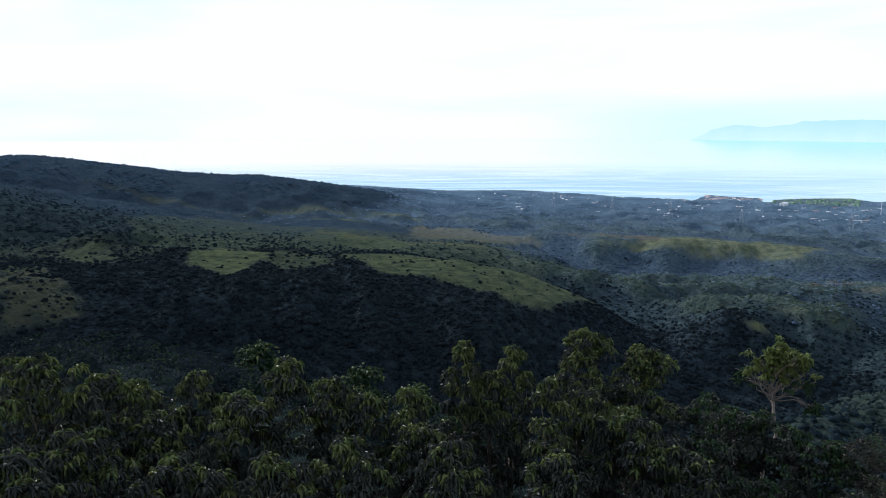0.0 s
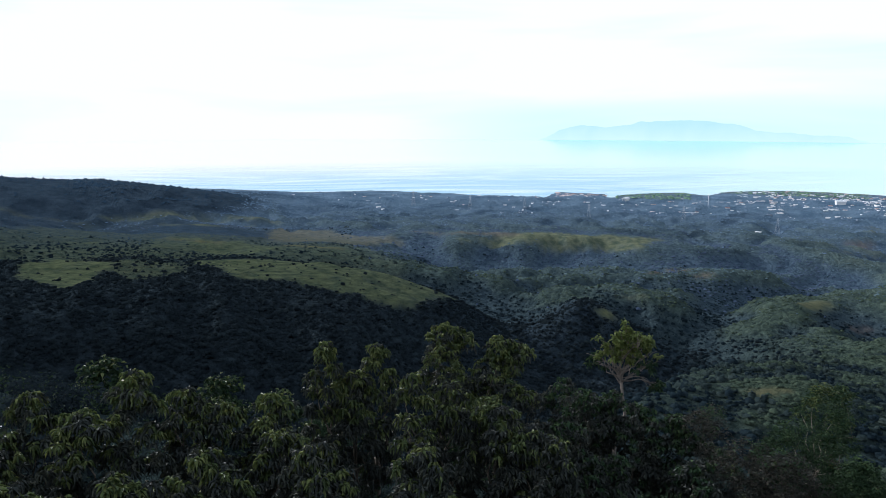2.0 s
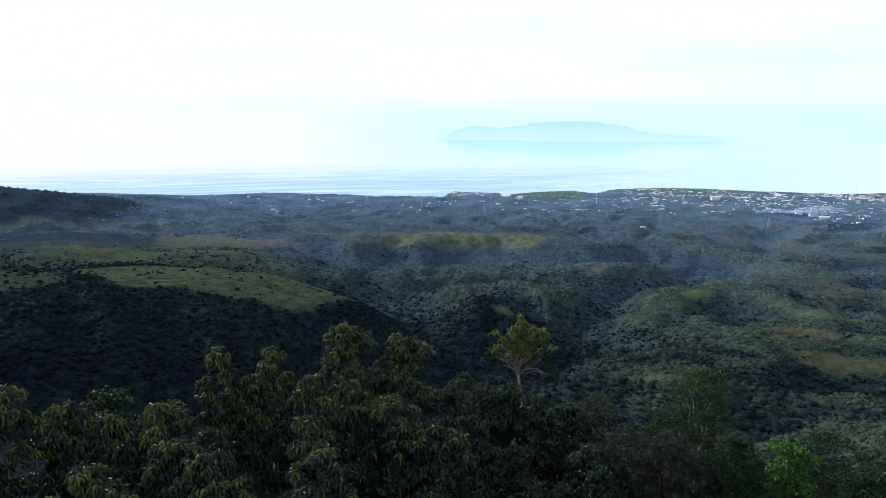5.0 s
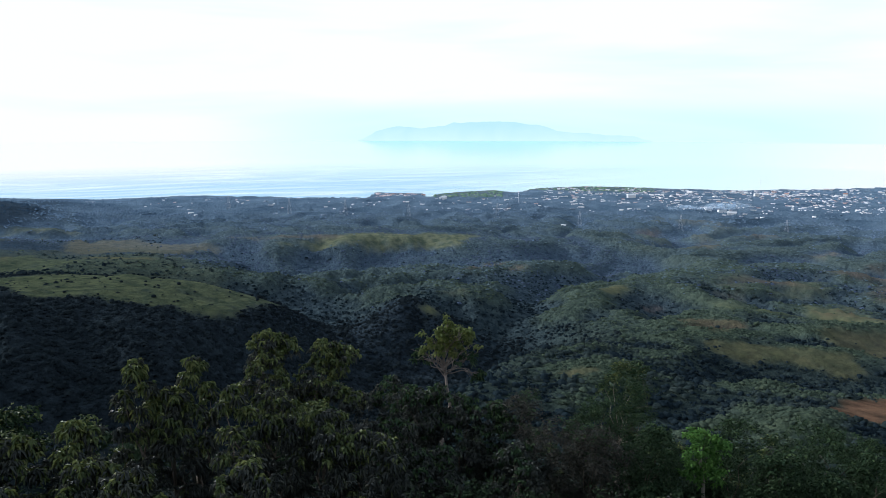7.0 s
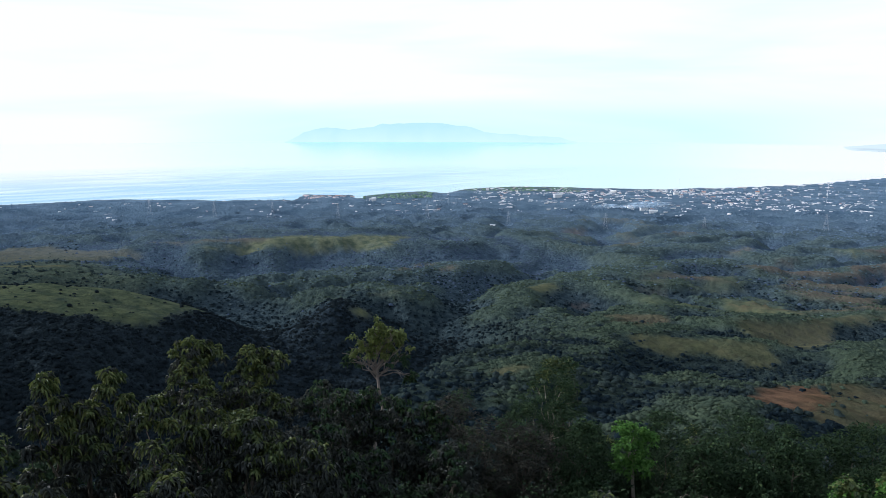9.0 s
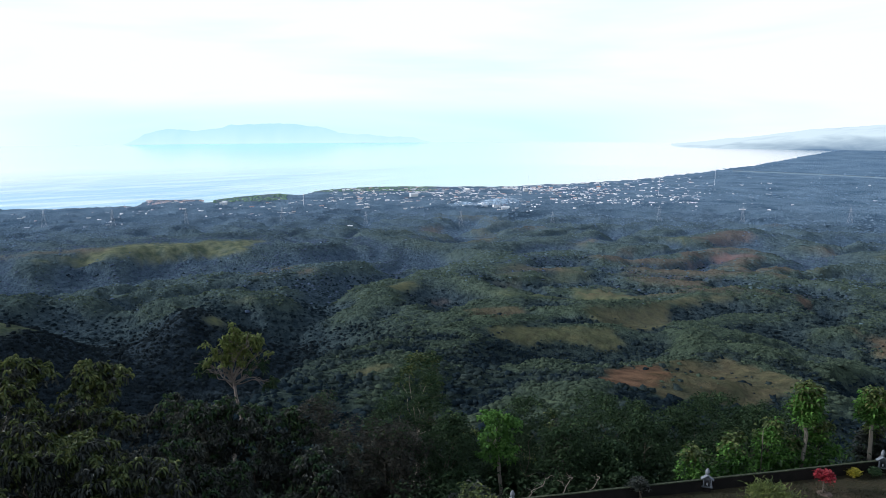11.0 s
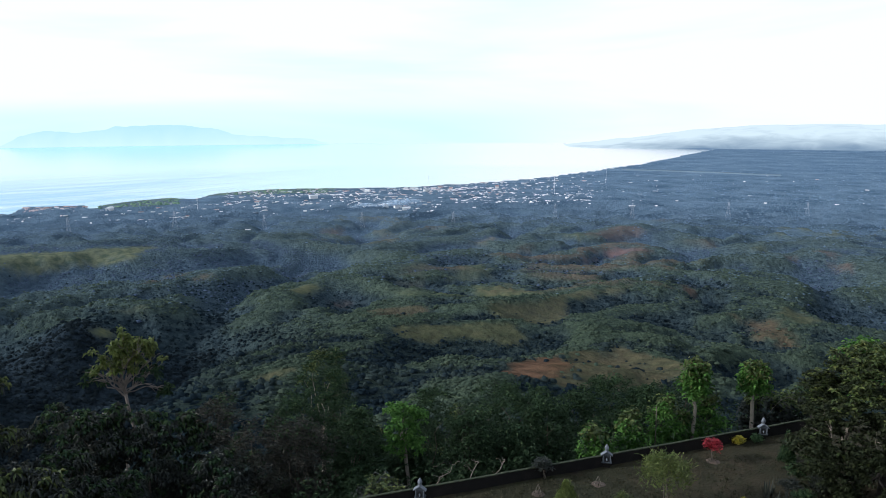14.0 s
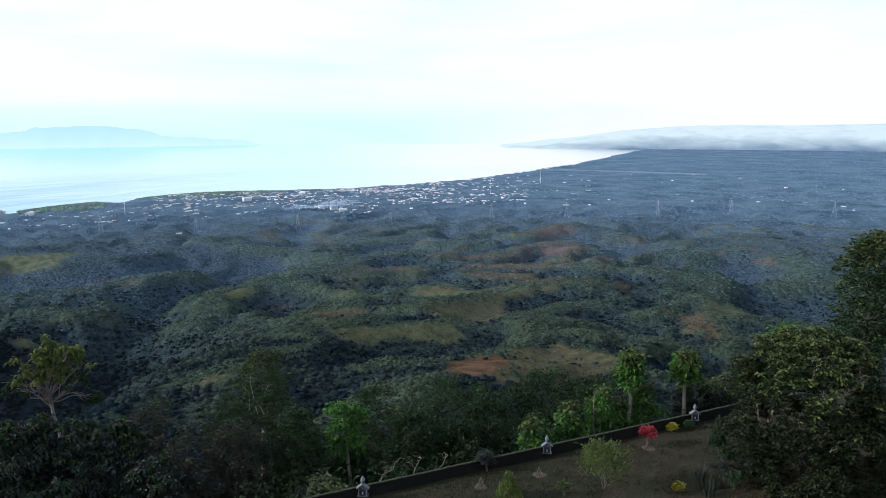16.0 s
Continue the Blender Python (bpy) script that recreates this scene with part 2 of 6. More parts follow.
# far wooded ridge above the coast
ridge(-60, 1150, 0.5, -31, 1050, 2.62, 170), ridge(-31, 1050, 2.62, -13.5, 1010, 4.55, 150), ridge(-13.5, 1010, 4.55, -5, 1090, 5.72, 120)
# nearer shoulder on the same side
ridge(-60, 460, 0.5, -32, 480, 4.0, 120), ridge(-32, 480, 4.0, -21, 500, 6.3, 95), ridge(-21, 500, 6.3, -13, 520, 8.1, 70)
# grassy crest and its spur running down into the valley
ridge(-60, 260, 5.0, -24, 300, 9.9, 80), ridge(-24, 300, 9.9, -4, 320, 10.9, 62), ridge(-4, 320, 10.9, 12.2, 300, 14.0, 56)
ridge(12.2, 300, 14.0, 21, 285, 17.6, 50), ridge(21, 285, 17.6, 25, 275, 20.0, 40)


def distance_on_slope(az, dip, lift):
    """Where the even hillside, raised by lift, lies at that dip below the eye's level."""
    lo, hi = 90.0, 1500.0
    for _ in range(40):
        r = 0.5 * (lo + hi)
        if r * math.tan(radians(dip)) > float(np.interp(r, FALL_R, FALL_D)) - lift:
            hi = r
        else:
            lo = r
    return lo


def crest(points, lift, width, sharp=1.3):
    """A spur (lift above the even hillside) or a gully (below it) along bearings and dips."""
    for (az0, dip0), (az1, dip1) in zip(points, points[1:]):
        ridge(az0, distance_on_slope(az0, dip0, lift), dip0, az1, distance_on_slope(az1, dip1, lift), dip1, width, sharp)


# upland of fields behind the grassy crest
ridge(-15, 330, 10.0, -9, 720, 8.1, 100), ridge(-3, 345, 10.7, 2, 640, 9.2, 70)
# the back of the grassy crest falls away
ridge(1, 374, 11.3, 5, 366, 12.9, 26), ridge(5, 366, 12.9, 11.3, 350, 14.8, 26), ridge(11.3, 350, 14.8, 18.5, 325, 17.3, 23)
# gullies of the broken country
ridge(-30, 190, 23.0, 20, 205, 25.0, 40), ridge(20, 205, 25.0, 25, 250, 22.5, 34)
crest(((25, 22.5), (28.7, 20.0), (32.8, 17.0), (35.5, 15.1), (37.5, 13.6), (41, 11.4), (46, 10.2)), -14, 28)
crest(((54, 18.6), (57.2, 18.3), (62.0, 17.0), (66, 15.6), (72, 15.4)), -9.8, 16)
crest(((81, 17.0), (79.5, 12.8), (75.5, 10.2)), -11.2, 22), crest(((58, 12.0), (63, 11.6), (66, 10.8)), -8.4, 18)
crest(((12, 13.0), (20, 12.6), (28, 12.4), (33, 12.0)), -11.2, 34)
# spurs and knolls, the far ones first
crest(((62, 8.7), (65.2, 8.0), (67.5, 8.3)), 11.2, 26), crest(((74, 8.9), (80, 8.6), (88, 8.9)), 11.2, 30), crest(((50, 9.4), (54, 9.0), (58, 9.6)), 9.8, 28)
crest(((8.9, 8.9), (12.9, 8.9), (17.3, 9.0), (25.2, 8.9), (28.7, 9.2)), 16.8, 44), crest(((31, 9.6), (37, 9.1), (41, 9.4)), 11.2, 34), crest(((-2.5, 8.6), (2.4, 8.7), (6, 9.2)), 11.2, 40)
crest(((60, 10.3), (64.7, 9.6), (68.5, 9.8)), 11.2, 24), crest(((75, 9.9), (79, 9.4), (84, 9.8), (92, 9.6)), 12.6, 28), crest(((28, 12.0), (32, 11.3), (36, 11.2)), 8.4, 26)
crest(((36.6, 14.4), (38.5, 13.1)), 9, 18), crest(((38.5, 13.1), (40.8, 12.6), (45.7, 11.9), (48.5, 10.8), (52.7, 10.5)), 14, 24), crest(((47, 12.5), (52.2, 11.5), (55.2, 11.3)), 11.2, 18)
crest(((67, 12.0), (70, 11.4), (73, 11.0), (77, 11.9)), 15.4, 28), crest(((82, 11.6), (88, 11.2), (96, 11.5)), 14, 28), crest(((52.5, 13.3), (55.5, 12.9), (58.5, 13.3)), 8.4, 13)
crest(((22.1, 14.8), (24.5, 13.8), (27.6, 13.3), (29.4, 13.6)), 12.6, 20)
crest(((43.5, 15.6), (47.3, 14.8), (49.5, 14.9)), 9.8, 18), crest(((55, 14.3), (59.4, 13.8), (63.8, 13.1), (66.7, 12.6), (69.6, 12.1)), 15.4, 19)
crest(((62.4, 15.3), (66.3, 14.3), (70.5, 13.9)), 12.6, 22), crest(((73.4, 14.3), (77.6, 13.4), (79.5, 14.0)), 14, 18), crest(((84, 15.4), (90, 14.6), (97, 14.8)), 12.6, 24)
crest(((29.5, 21.2), (35.3, 19.6), (39.0, 19.2)), 9, 18), crest(((39.0, 19.2), (42.8, 17.6), (47.5, 16.6), (53.5, 16.1), (57.0, 15.8)), 13, 21)
crest(((54.5, 20.6), (57.5, 19.2), (59.8, 18.5), (62.5, 17.9), (65.6, 17.5), (68.3, 18.0), (71.0, 18.6)), 11.2, 17)


def spur_of(x, y):
    """Sharp small spurs (about 1) and gullies (about 0) that run down the hillsides."""
    x, y = np.asarray(x, dtype=float), np.asarray(y, dtype=float)
    wx, wy = x + 26 * (fractal(x, y, 70, 6, 2) - 0.5), y + 26 * (fractal(x, y, 70, 4, 2) - 0.5)
    total, weight, amp, scale = 0.0, 1.0, 1.0, 48.0
    for o in range(5):
        n = (1 - np.abs(2 * vnoise(wx + 31 * o, wy + 11 * o, scale, (1 + o) % 8) - 1)) ** 2 * weight
        total = total + amp * n
        weight, amp, scale = np.clip(1.9 * n, 0, 1), amp * 0.58, scale / 2.1
    return np.where(total > 1.15, 1.15 + 0.4 * (total - 1.15), total) / 1.4


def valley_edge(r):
    """Bearing up to which the shade of the big valley is put into the colours."""
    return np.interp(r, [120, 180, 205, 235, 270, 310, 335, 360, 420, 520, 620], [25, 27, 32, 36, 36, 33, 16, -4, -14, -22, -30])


def lit_share(x, y):
    """Share of light scrub tone: sunlight put into the colour of spurs and sunny slopes, not of gullies or the big
    valley.
    """
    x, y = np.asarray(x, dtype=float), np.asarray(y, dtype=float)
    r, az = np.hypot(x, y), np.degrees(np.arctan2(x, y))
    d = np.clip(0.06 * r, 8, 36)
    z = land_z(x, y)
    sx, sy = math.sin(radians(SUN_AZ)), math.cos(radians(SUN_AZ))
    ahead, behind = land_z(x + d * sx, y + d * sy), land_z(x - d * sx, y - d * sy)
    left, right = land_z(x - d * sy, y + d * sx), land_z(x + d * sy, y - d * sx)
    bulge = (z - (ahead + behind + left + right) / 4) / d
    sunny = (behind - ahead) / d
    share = 0.40 + LIT_BULGE * bulge + LIT_SUNNY * sunny + 0.3 * (fractal(x, y, 60, 2, 3) - 0.5)
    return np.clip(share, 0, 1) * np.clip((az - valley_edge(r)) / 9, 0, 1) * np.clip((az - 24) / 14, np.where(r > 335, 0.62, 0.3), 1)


LIT_BULGE, LIT_SUNNY = 4.8, 0.6


def land_z(x, y):
    """Height of the ground at plan points (arrays)."""
    x, y = np.asarray(x, dtype=float), np.asarray(y, dtype=float)
    r = np.hypot(x, y) + 1e-6
    az = np.degrees(np.arctan2(x, y))
    z = EYE_Z - np.interp(r, FALL_R, FALL_D)
    crest = np.zeros_like(z)
    for (x0, y0), z0, (x1, y1), z1, width, sharp in RIDGES:
        dx, dy = x1 - x0, y1 - y0
        s = np.clip(((x - x0) * dx + (y - y0) * dy) / (dx * dx + dy * dy), 0, 1)
        gap = np.hypot(x - x0 - s * dx, y - y0 - s * dy) / width
        p = np.exp(-gap ** sharp)
        crest = np.maximum(crest, p)
        z = z * (1 - p) + (z0 + (z1 - z0) * s) * p
    # the garden plateau ends just outside its wall and drops steeply
    edge = 0.54 * x + 0.84 * y - 29.2
    near = np.where(edge > 0, -0.62 * edge, 0.0)
    w = np.clip((r - 50) / 60, 0, 1)
    w = w * w * (3 - 2 * w)
    z = np.where(r < 112, np.minimum(near * (1 - w) + np.minimum(z, near * 0.6) * w, 0.0), z)
    # gullies and small spurs
    amp = np.interp(r, [45, 110, 200, 380, 600, 900, 1150, 1300], [0, 3, 12, 17, 18, 13, 5, 0.8]) * (1 - 0.9 * crest)
    z = z + amp * (spur_of(x, y) - 0.42)
    # behind the eye the hillside climbs
    back = np.clip((np.abs(az) - 105) / 40, 0, 1) * np.clip((r - 60) / 400, 0, 1)
    z = z + back * (120 + 0.1 * r)
    # the shore
    coast = np.interp(az, COAST_AZ, COAST_R) * (1 + 0.022 * (fractal(az * 9, r * 0 + 3.0, 14, 5, 3) - 0.5))
    over = np.clip((r - coast) / 14, 0, 1)
    return np.where(r > 1150, np.maximum(z, SEA_Z + 1.5), z) * (1 - over) + (SEA_Z - 8) * over


# open ground: outline in bearing and distance, share of grass, share of bare soil
Field = namedtuple("Field", "xy grass soil")
FIELDS = []


def field(points, grass=1.0, soil=0.0):
    FIELDS.append(Field(np.array([polar(az, r) for az, r in points]), grass, soil))


field(((-32.5, 295), (-30.5, 293), (-28.1, 262), (-28.5, 242), (-30.9, 237), (-33, 236)), 0.45, 0.1)
field(((-29, 361), (-25.3, 345), (-24.8, 318), (-28, 306)), 0.55, 0)
field(((-10.2, 510), (-6.6, 506), (-1.1, 409), (-3.9, 380), (-8.5, 400)), 0.7, 0)
field(((47.6, 241), (51.1, 250), (53.5, 254), (56.9, 262), (57.4, 256), (58.6, 249), (57.4, 246), (55.1, 248), (52.2, 243), (49.4, 238), (47.6, 234)), 0.75, 0.2)
field(((55.1, 296), (59.4, 317), (61.4, 341), (63.8, 347), (65.2, 349), (66.2, 363), (66.7, 352), (64.1, 342), (61.7, 324), (61, 283), (58.3, 264), (57.2, 264), (55.1, 275)), 0.75, 0.25)
field(((53.6, 394), (55.1, 395), (57.2, 397), (59, 356), (56.5, 301), (53.8, 377)), 0.9, 0)
field(((52.2, 440), (54.2, 494), (55, 439), (54.4, 428), (51.6, 408)), 0.6, 0)
field(((45.2, 295), (47.3, 301), (49.2, 296), (48.9, 259), (45.6, 252)), 0.45, 0.4)
field(((62.8, 695), (65.2, 773), (66.7, 766), (66.7, 744), (64.4, 704)), 0.3, 0.6)
field(((62.9, 570), (64.7, 587), (66.1, 593), (67.7, 584), (67.4, 566), (63.8, 574)), 0.1, 1)
field(((62, 529), (62.9, 551), (63.6, 559), (62.7, 529)), 0.1, 1)
field(((57.1, 602), (58.2, 601), (58.2, 596), (57.3, 592)), 0.2, 0.6)
field(((73.9, 306), (76.2, 307), (78.1, 284), (77.8, 275), (76.4, 282), (74.6, 302)), 0.4, 0.55)
field(((77.5, 328), (79.4, 316), (79.1, 310), (78.4, 304), (77.2, 312)), 0.8, 0.15)
field(((69.8, 367), (71.1, 414), (70.9, 363), (70.1, 355)), 0.2, 0.7)
field(((80.2, 578), (81.5, 563), (81.6, 558), (80.3, 568)), 0.2, 0.8)
field(((76.9, 579), (77.9, 594), (77.9, 583)), 0.3, 0.6)
field(((79.1, 615), (80.3, 613), (80.3, 591)), 0.3, 0.6)
field(((38.6, 360), (39.7, 382), (40.8, 386), (41.3, 375), (39.5, 355)), 1, 0.15)
field(((30.9, 469), (31.8, 480), (32.9, 484), (32.8, 475), (31.4, 465)), 0.5, 0.5)
field(((35.2, 160), (37.1, 162), (39, 162), (38.8, 160), (35.8, 158)), 0.6, 0.3)
field(((60.9, 214), (62.5, 216), (65.6, 223), (68.3, 210), (70.4, 195), (70.5, 188), (68, 177), (64.4, 166), (61.3, 153), (59.8, 160)), 0.6, 0.35)
field(((55.8, 162), (57.5, 177), (59.8, 208), (61.2, 212), (61.1, 164), (59.8, 162), (57, 159)), 0.15, 0.95)
field(((-18.1, 483), (-15, 549), (-14.9, 416), (-18.1, 405)), 0.35, 0)
field(((-19.8, 329), (-17.6, 356), (-13.4, 323), (-14.9, 308), (-16.7, 267), (-17.9, 262), (-18.2, 274), (-20, 279)), 0.8, 0)
field(((-11.8, 500), (-8.7, 506), (-5.2, 428), (-5.2, 412), (-8.8, 397), (-11.5, 393)), 0.55, 0)
field(((-2.5, 685), (2.4, 683), (8.4, 596), (4.2, 529), (-2.6, 539)), 0.6, 0.2)
field(((-8.5, 349), (-2, 342), (1, 334), (4.7, 322), (8.4, 316), (11.3, 308), (13, 304), (11.1, 296), (8.4, 273), (5.2, 267), (2.2, 270), (-2.1, 279), (-5.4, 282), (-8.5, 332)), 0.75, 0)
field(((12.5, 570), (17.3, 593), (19.9, 613), (25.2, 610), (28.7, 613), (27, 573), (23.9, 581), (21.7, 577), (18.6, 571)), 1, 0)
field(((23.9, 302), (25.2, 320), (25.2, 303), (24.6, 297)), 1, 0.1)
field(((26.3, 342), (27.2, 343), (28.3, 343), (27.7, 336)), 0.7, 0.15)
field(((-15.2, 833), (-11.9, 848), (-8.6, 843), (-8.6, 836), (-11.9, 843), (-15.2, 829)), 0.8, 0.05)
field(((-12.9, 839), (-7.4, 842), (-1.9, 798), (-1.9, 793), (-7.4, 834), (-12.9, 833)), 0.9, 0)
field(((-10.6, 764), (-7.2, 733), (-3.7, 792), (-3.7, 787), (-7.2, 718), (-10.6, 760)), 0.8, 0)
field(((-10.3, 503), (-8.4, 491), (-6.4, 459), (-6.4, 427), (-8.4, 453), (-10.3, 501)), 0.9, 0.2)
field(((-2.6, 464), (0.3, 433), (3.2, 430), (3.2, 412), (0.3, 412), (-2.6, 459)), 0.9, 0.2)
field(((8.9, 635), (13.1, 597), (17.3, 595), (17.3, 590), (13.1, 587), (8.9, 633)), 0.6, 0.4)
field(((-18.1, 476), (-16.6, 511), (-15.2, 528), (-15.2, 519), (-16.6, 479), (-18.1, 474)), 0.6, 0)
field(((-17.7, 467), (-16.2, 470), (-14.8, 467), (-14.8, 440), (-16.2, 429), (-17.7, 466)), 0.6, 0)
field(((27.6, 452), (29.3, 526), (31, 531), (31, 484), (29.3, 468), (27.6, 449)), 0.4, 0.5)
field(((53.8, 386), (55.4, 390), (57, 423), (57, 395), (55.4, 382), (53.8, 385)), 0.7, 0.1)
field(((47.5, 395), (48.3, 396), (49.1, 397), (49.1, 365), (48.3, 394), (47.5, 394)), 0.5, 0.2)
field(((41.2, 813), (42.1, 816), (43, 828), (43, 813), (42.1, 746), (41.2, 811)), 0.5, 0.5)
field(((53.6, 631), (54.5, 658), (55.4, 674), (55.4, 630), (54.5, 625), (53.6, 630)), 0.6, 0.3)
field(((70.2, 703), (71.2, 703), (72.3, 715), (72.3, 697), (71.2, 700), (70.2, 702)), 0.5, 0.4)
field(((67.5, 370), (69.2, 365), (70.9, 364), (70.9, 363), (69.2, 357), (67.5, 363)), 0.2, 0.4)
field(((-26.8, 917), (-21.1, 882), (-15.5, 801), (-15.5, 799), (-21.1, 874), (-26.8, 914)), 0.6, 0.1)
field(((41.5, 359), (42.4, 364), (43.3, 365), (43.3, 361), (42.4, 358), (41.5, 356)), 0.1, 0.6)
field(((24.9, 1240), (30.6, 1245), (30.4, 1400), (25, 1390)), 0.4, 0), field(((32.2, 1400), (42.4, 1410), (42, 1520), (33, 1500)), 0.4, 0)
# upland: rough grass with scattered trees
field(((-24, 345), (-14, 348), (-4, 352), (2, 352), (9, 335), (6, 480), (-4, 570), (-16, 570), (-24, 480)), 0.38, 0), field(((-14.5, 335), (-8.5, 345), (-8.5, 300), (-13, 285)), 0.5, 0), field(((-33, 300), (-24, 310), (-21, 345), (-26, 380), (-33, 370)), 0.26, 0.05)


def inside_by(p, x, y):
    """How far plan points lie inside an outline, in metres (negative outside)."""
    best, wind = np.full(x.shape, 1e9), np.zeros(x.shape, dtype=bool)
    for (x0, y0), (x1, y1) in zip(p, np.roll(p, -1, axis=0)):
        dx, dy = x1 - x0, y1 - y0
        t = np.clip(((x - x0) * dx + (y - y0) * dy) / (dx * dx + dy * dy + 1e-9), 0, 1)
        best = np.minimum(best, np.hypot(x - x0 - t * dx, y - y0 - t * dy))
        wind ^= ((y0 > y) != (y1 > y)) & (x < x0 + dx * (y - y0) / (dy if abs(dy) > 1e-9 else 1e-9))
    return np.where(wind, best, -best)


def cover(x, y):
    """Shares of grass and of bare soil at plan points (arrays), 0 to 1."""
    x, y = np.asarray(x, dtype=float), np.asarray(y, dtype=float)
    grass, soil = np.zeros_like(x), np.zeros_like(x)
    r, az = np.hypot(x, y), np.degrees(np.arctan2(x, y))
    wob = (fractal(x, y, 18, 2, 4) - 0.5 + 0.6 * (fractal(x, y, 5, 6, 3) - 0.5)) * np.clip(0.05 * r, 0, 13)
    worn = np.clip(0.45 + 1.3 * fractal(x, y, 7, 1, 3), 0, 1)
    for p in FIELDS:
        (x0, y0), (x1, y1) = p.xy.min(0) - 30, p.xy.max(0) + 30
        k = np.nonzero((x > x0) & (x < x1) & (y > y0) & (y < y1))
        if len(k[0]):
            m = np.clip((inside_by(p.xy, x[k], y[k]) + wob[k]) / (0.014 * r[k]) + 0.5, 0, 1) * worn[k]
            grass[k], soil[k] = np.maximum(grass[k], m * p.grass), np.maximum(soil[k], m * p.soil * 0.8)
    # thin grass and red earth along the sharp crests of the broken country
    bare = np.clip((spur_of(x, y) - 0.78) * 7, 0, 1) * np.clip((fractal(x, y, 90, 5, 3) - 0.52) * 9, 0, 1) * (r > 330) * (r < 950) * np.clip((az - 36) / 10, 0, 1)
    red = np.clip((fractal(x, y, 170, 7, 2) - 0.46) * 10, 0, 1) * np.clip((az - 40) / 12, 0, 1)
    return np.maximum(grass, bare * (1 - red * 0.6) * 0.8), np.maximum(soil, bare * red * 0.4)


def build_land():
    az = np.concatenate([np.arange(-180, -42, 3.0), np.arange(-40, 97, 0.3), np.arange(97, 180, 3.0), [180.0]])
    r = np.concatenate([[0.02], np.arange(2, 40, 3.0), 40 * np.exp(np.linspace(0, math.log(1250 / 40), 300)), np.geomspace(1256, 1560, 60)[0:], np.geomspace(1575, 4940, 50)])
    A, R = np.meshgrid(np.radians(az), r, indexing="ij")
    X, Y = R * np.sin(A), R * np.cos(A)
    Z = land_z(X, Y)
    n, k = A.shape
    idx = np.arange(n * k).reshape(n, k)
    quads = np.stack([idx[:-1, :-1], idx[:-1, 1:], idx[1:, 1:], idx[1:, :-1]], -1).reshape(-1, 4)[:, ::-1]
    keep = ~(Z.ravel()[quads] < SEA_Z - 7).all(1)
    me = mesh_of("ground", np.stack([X, Y, Z], -1).reshape(-1, 3), quads[keep], None, True)
    grass, soil = cover(X.ravel(), Y.ravel())
    # These masks put haze into the ground colour, bluer and paler with distance.
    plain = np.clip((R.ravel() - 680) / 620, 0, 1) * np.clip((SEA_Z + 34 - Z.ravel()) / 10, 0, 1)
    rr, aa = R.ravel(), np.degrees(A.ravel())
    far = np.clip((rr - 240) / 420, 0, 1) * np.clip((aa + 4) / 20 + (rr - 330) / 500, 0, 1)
    far_haze = np.clip((rr - 1350) / 1100, 0, 1)
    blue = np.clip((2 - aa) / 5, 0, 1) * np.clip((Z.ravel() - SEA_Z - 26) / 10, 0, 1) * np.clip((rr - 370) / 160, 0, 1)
    # Shade of the big valley, put into the ground colour.
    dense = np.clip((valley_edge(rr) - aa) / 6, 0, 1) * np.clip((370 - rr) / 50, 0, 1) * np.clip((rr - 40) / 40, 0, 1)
    # scrub puts the sunlight on spurs and sunny slopes into the ground colour.
    for name, values in (("far", far), ("far_haze", far_haze), ("blue", blue), ("dense", dense), ("grass", grass), ("soil", soil), ("plain", plain), ("scrub", lit_share(X.ravel(), Y.ravel()) * np.clip((rr - 40) / 40, 0, 1) * np.clip((1100 - R.ravel()) / 250, 0, 1))):
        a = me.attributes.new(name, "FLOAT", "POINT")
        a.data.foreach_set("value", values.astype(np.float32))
    return me


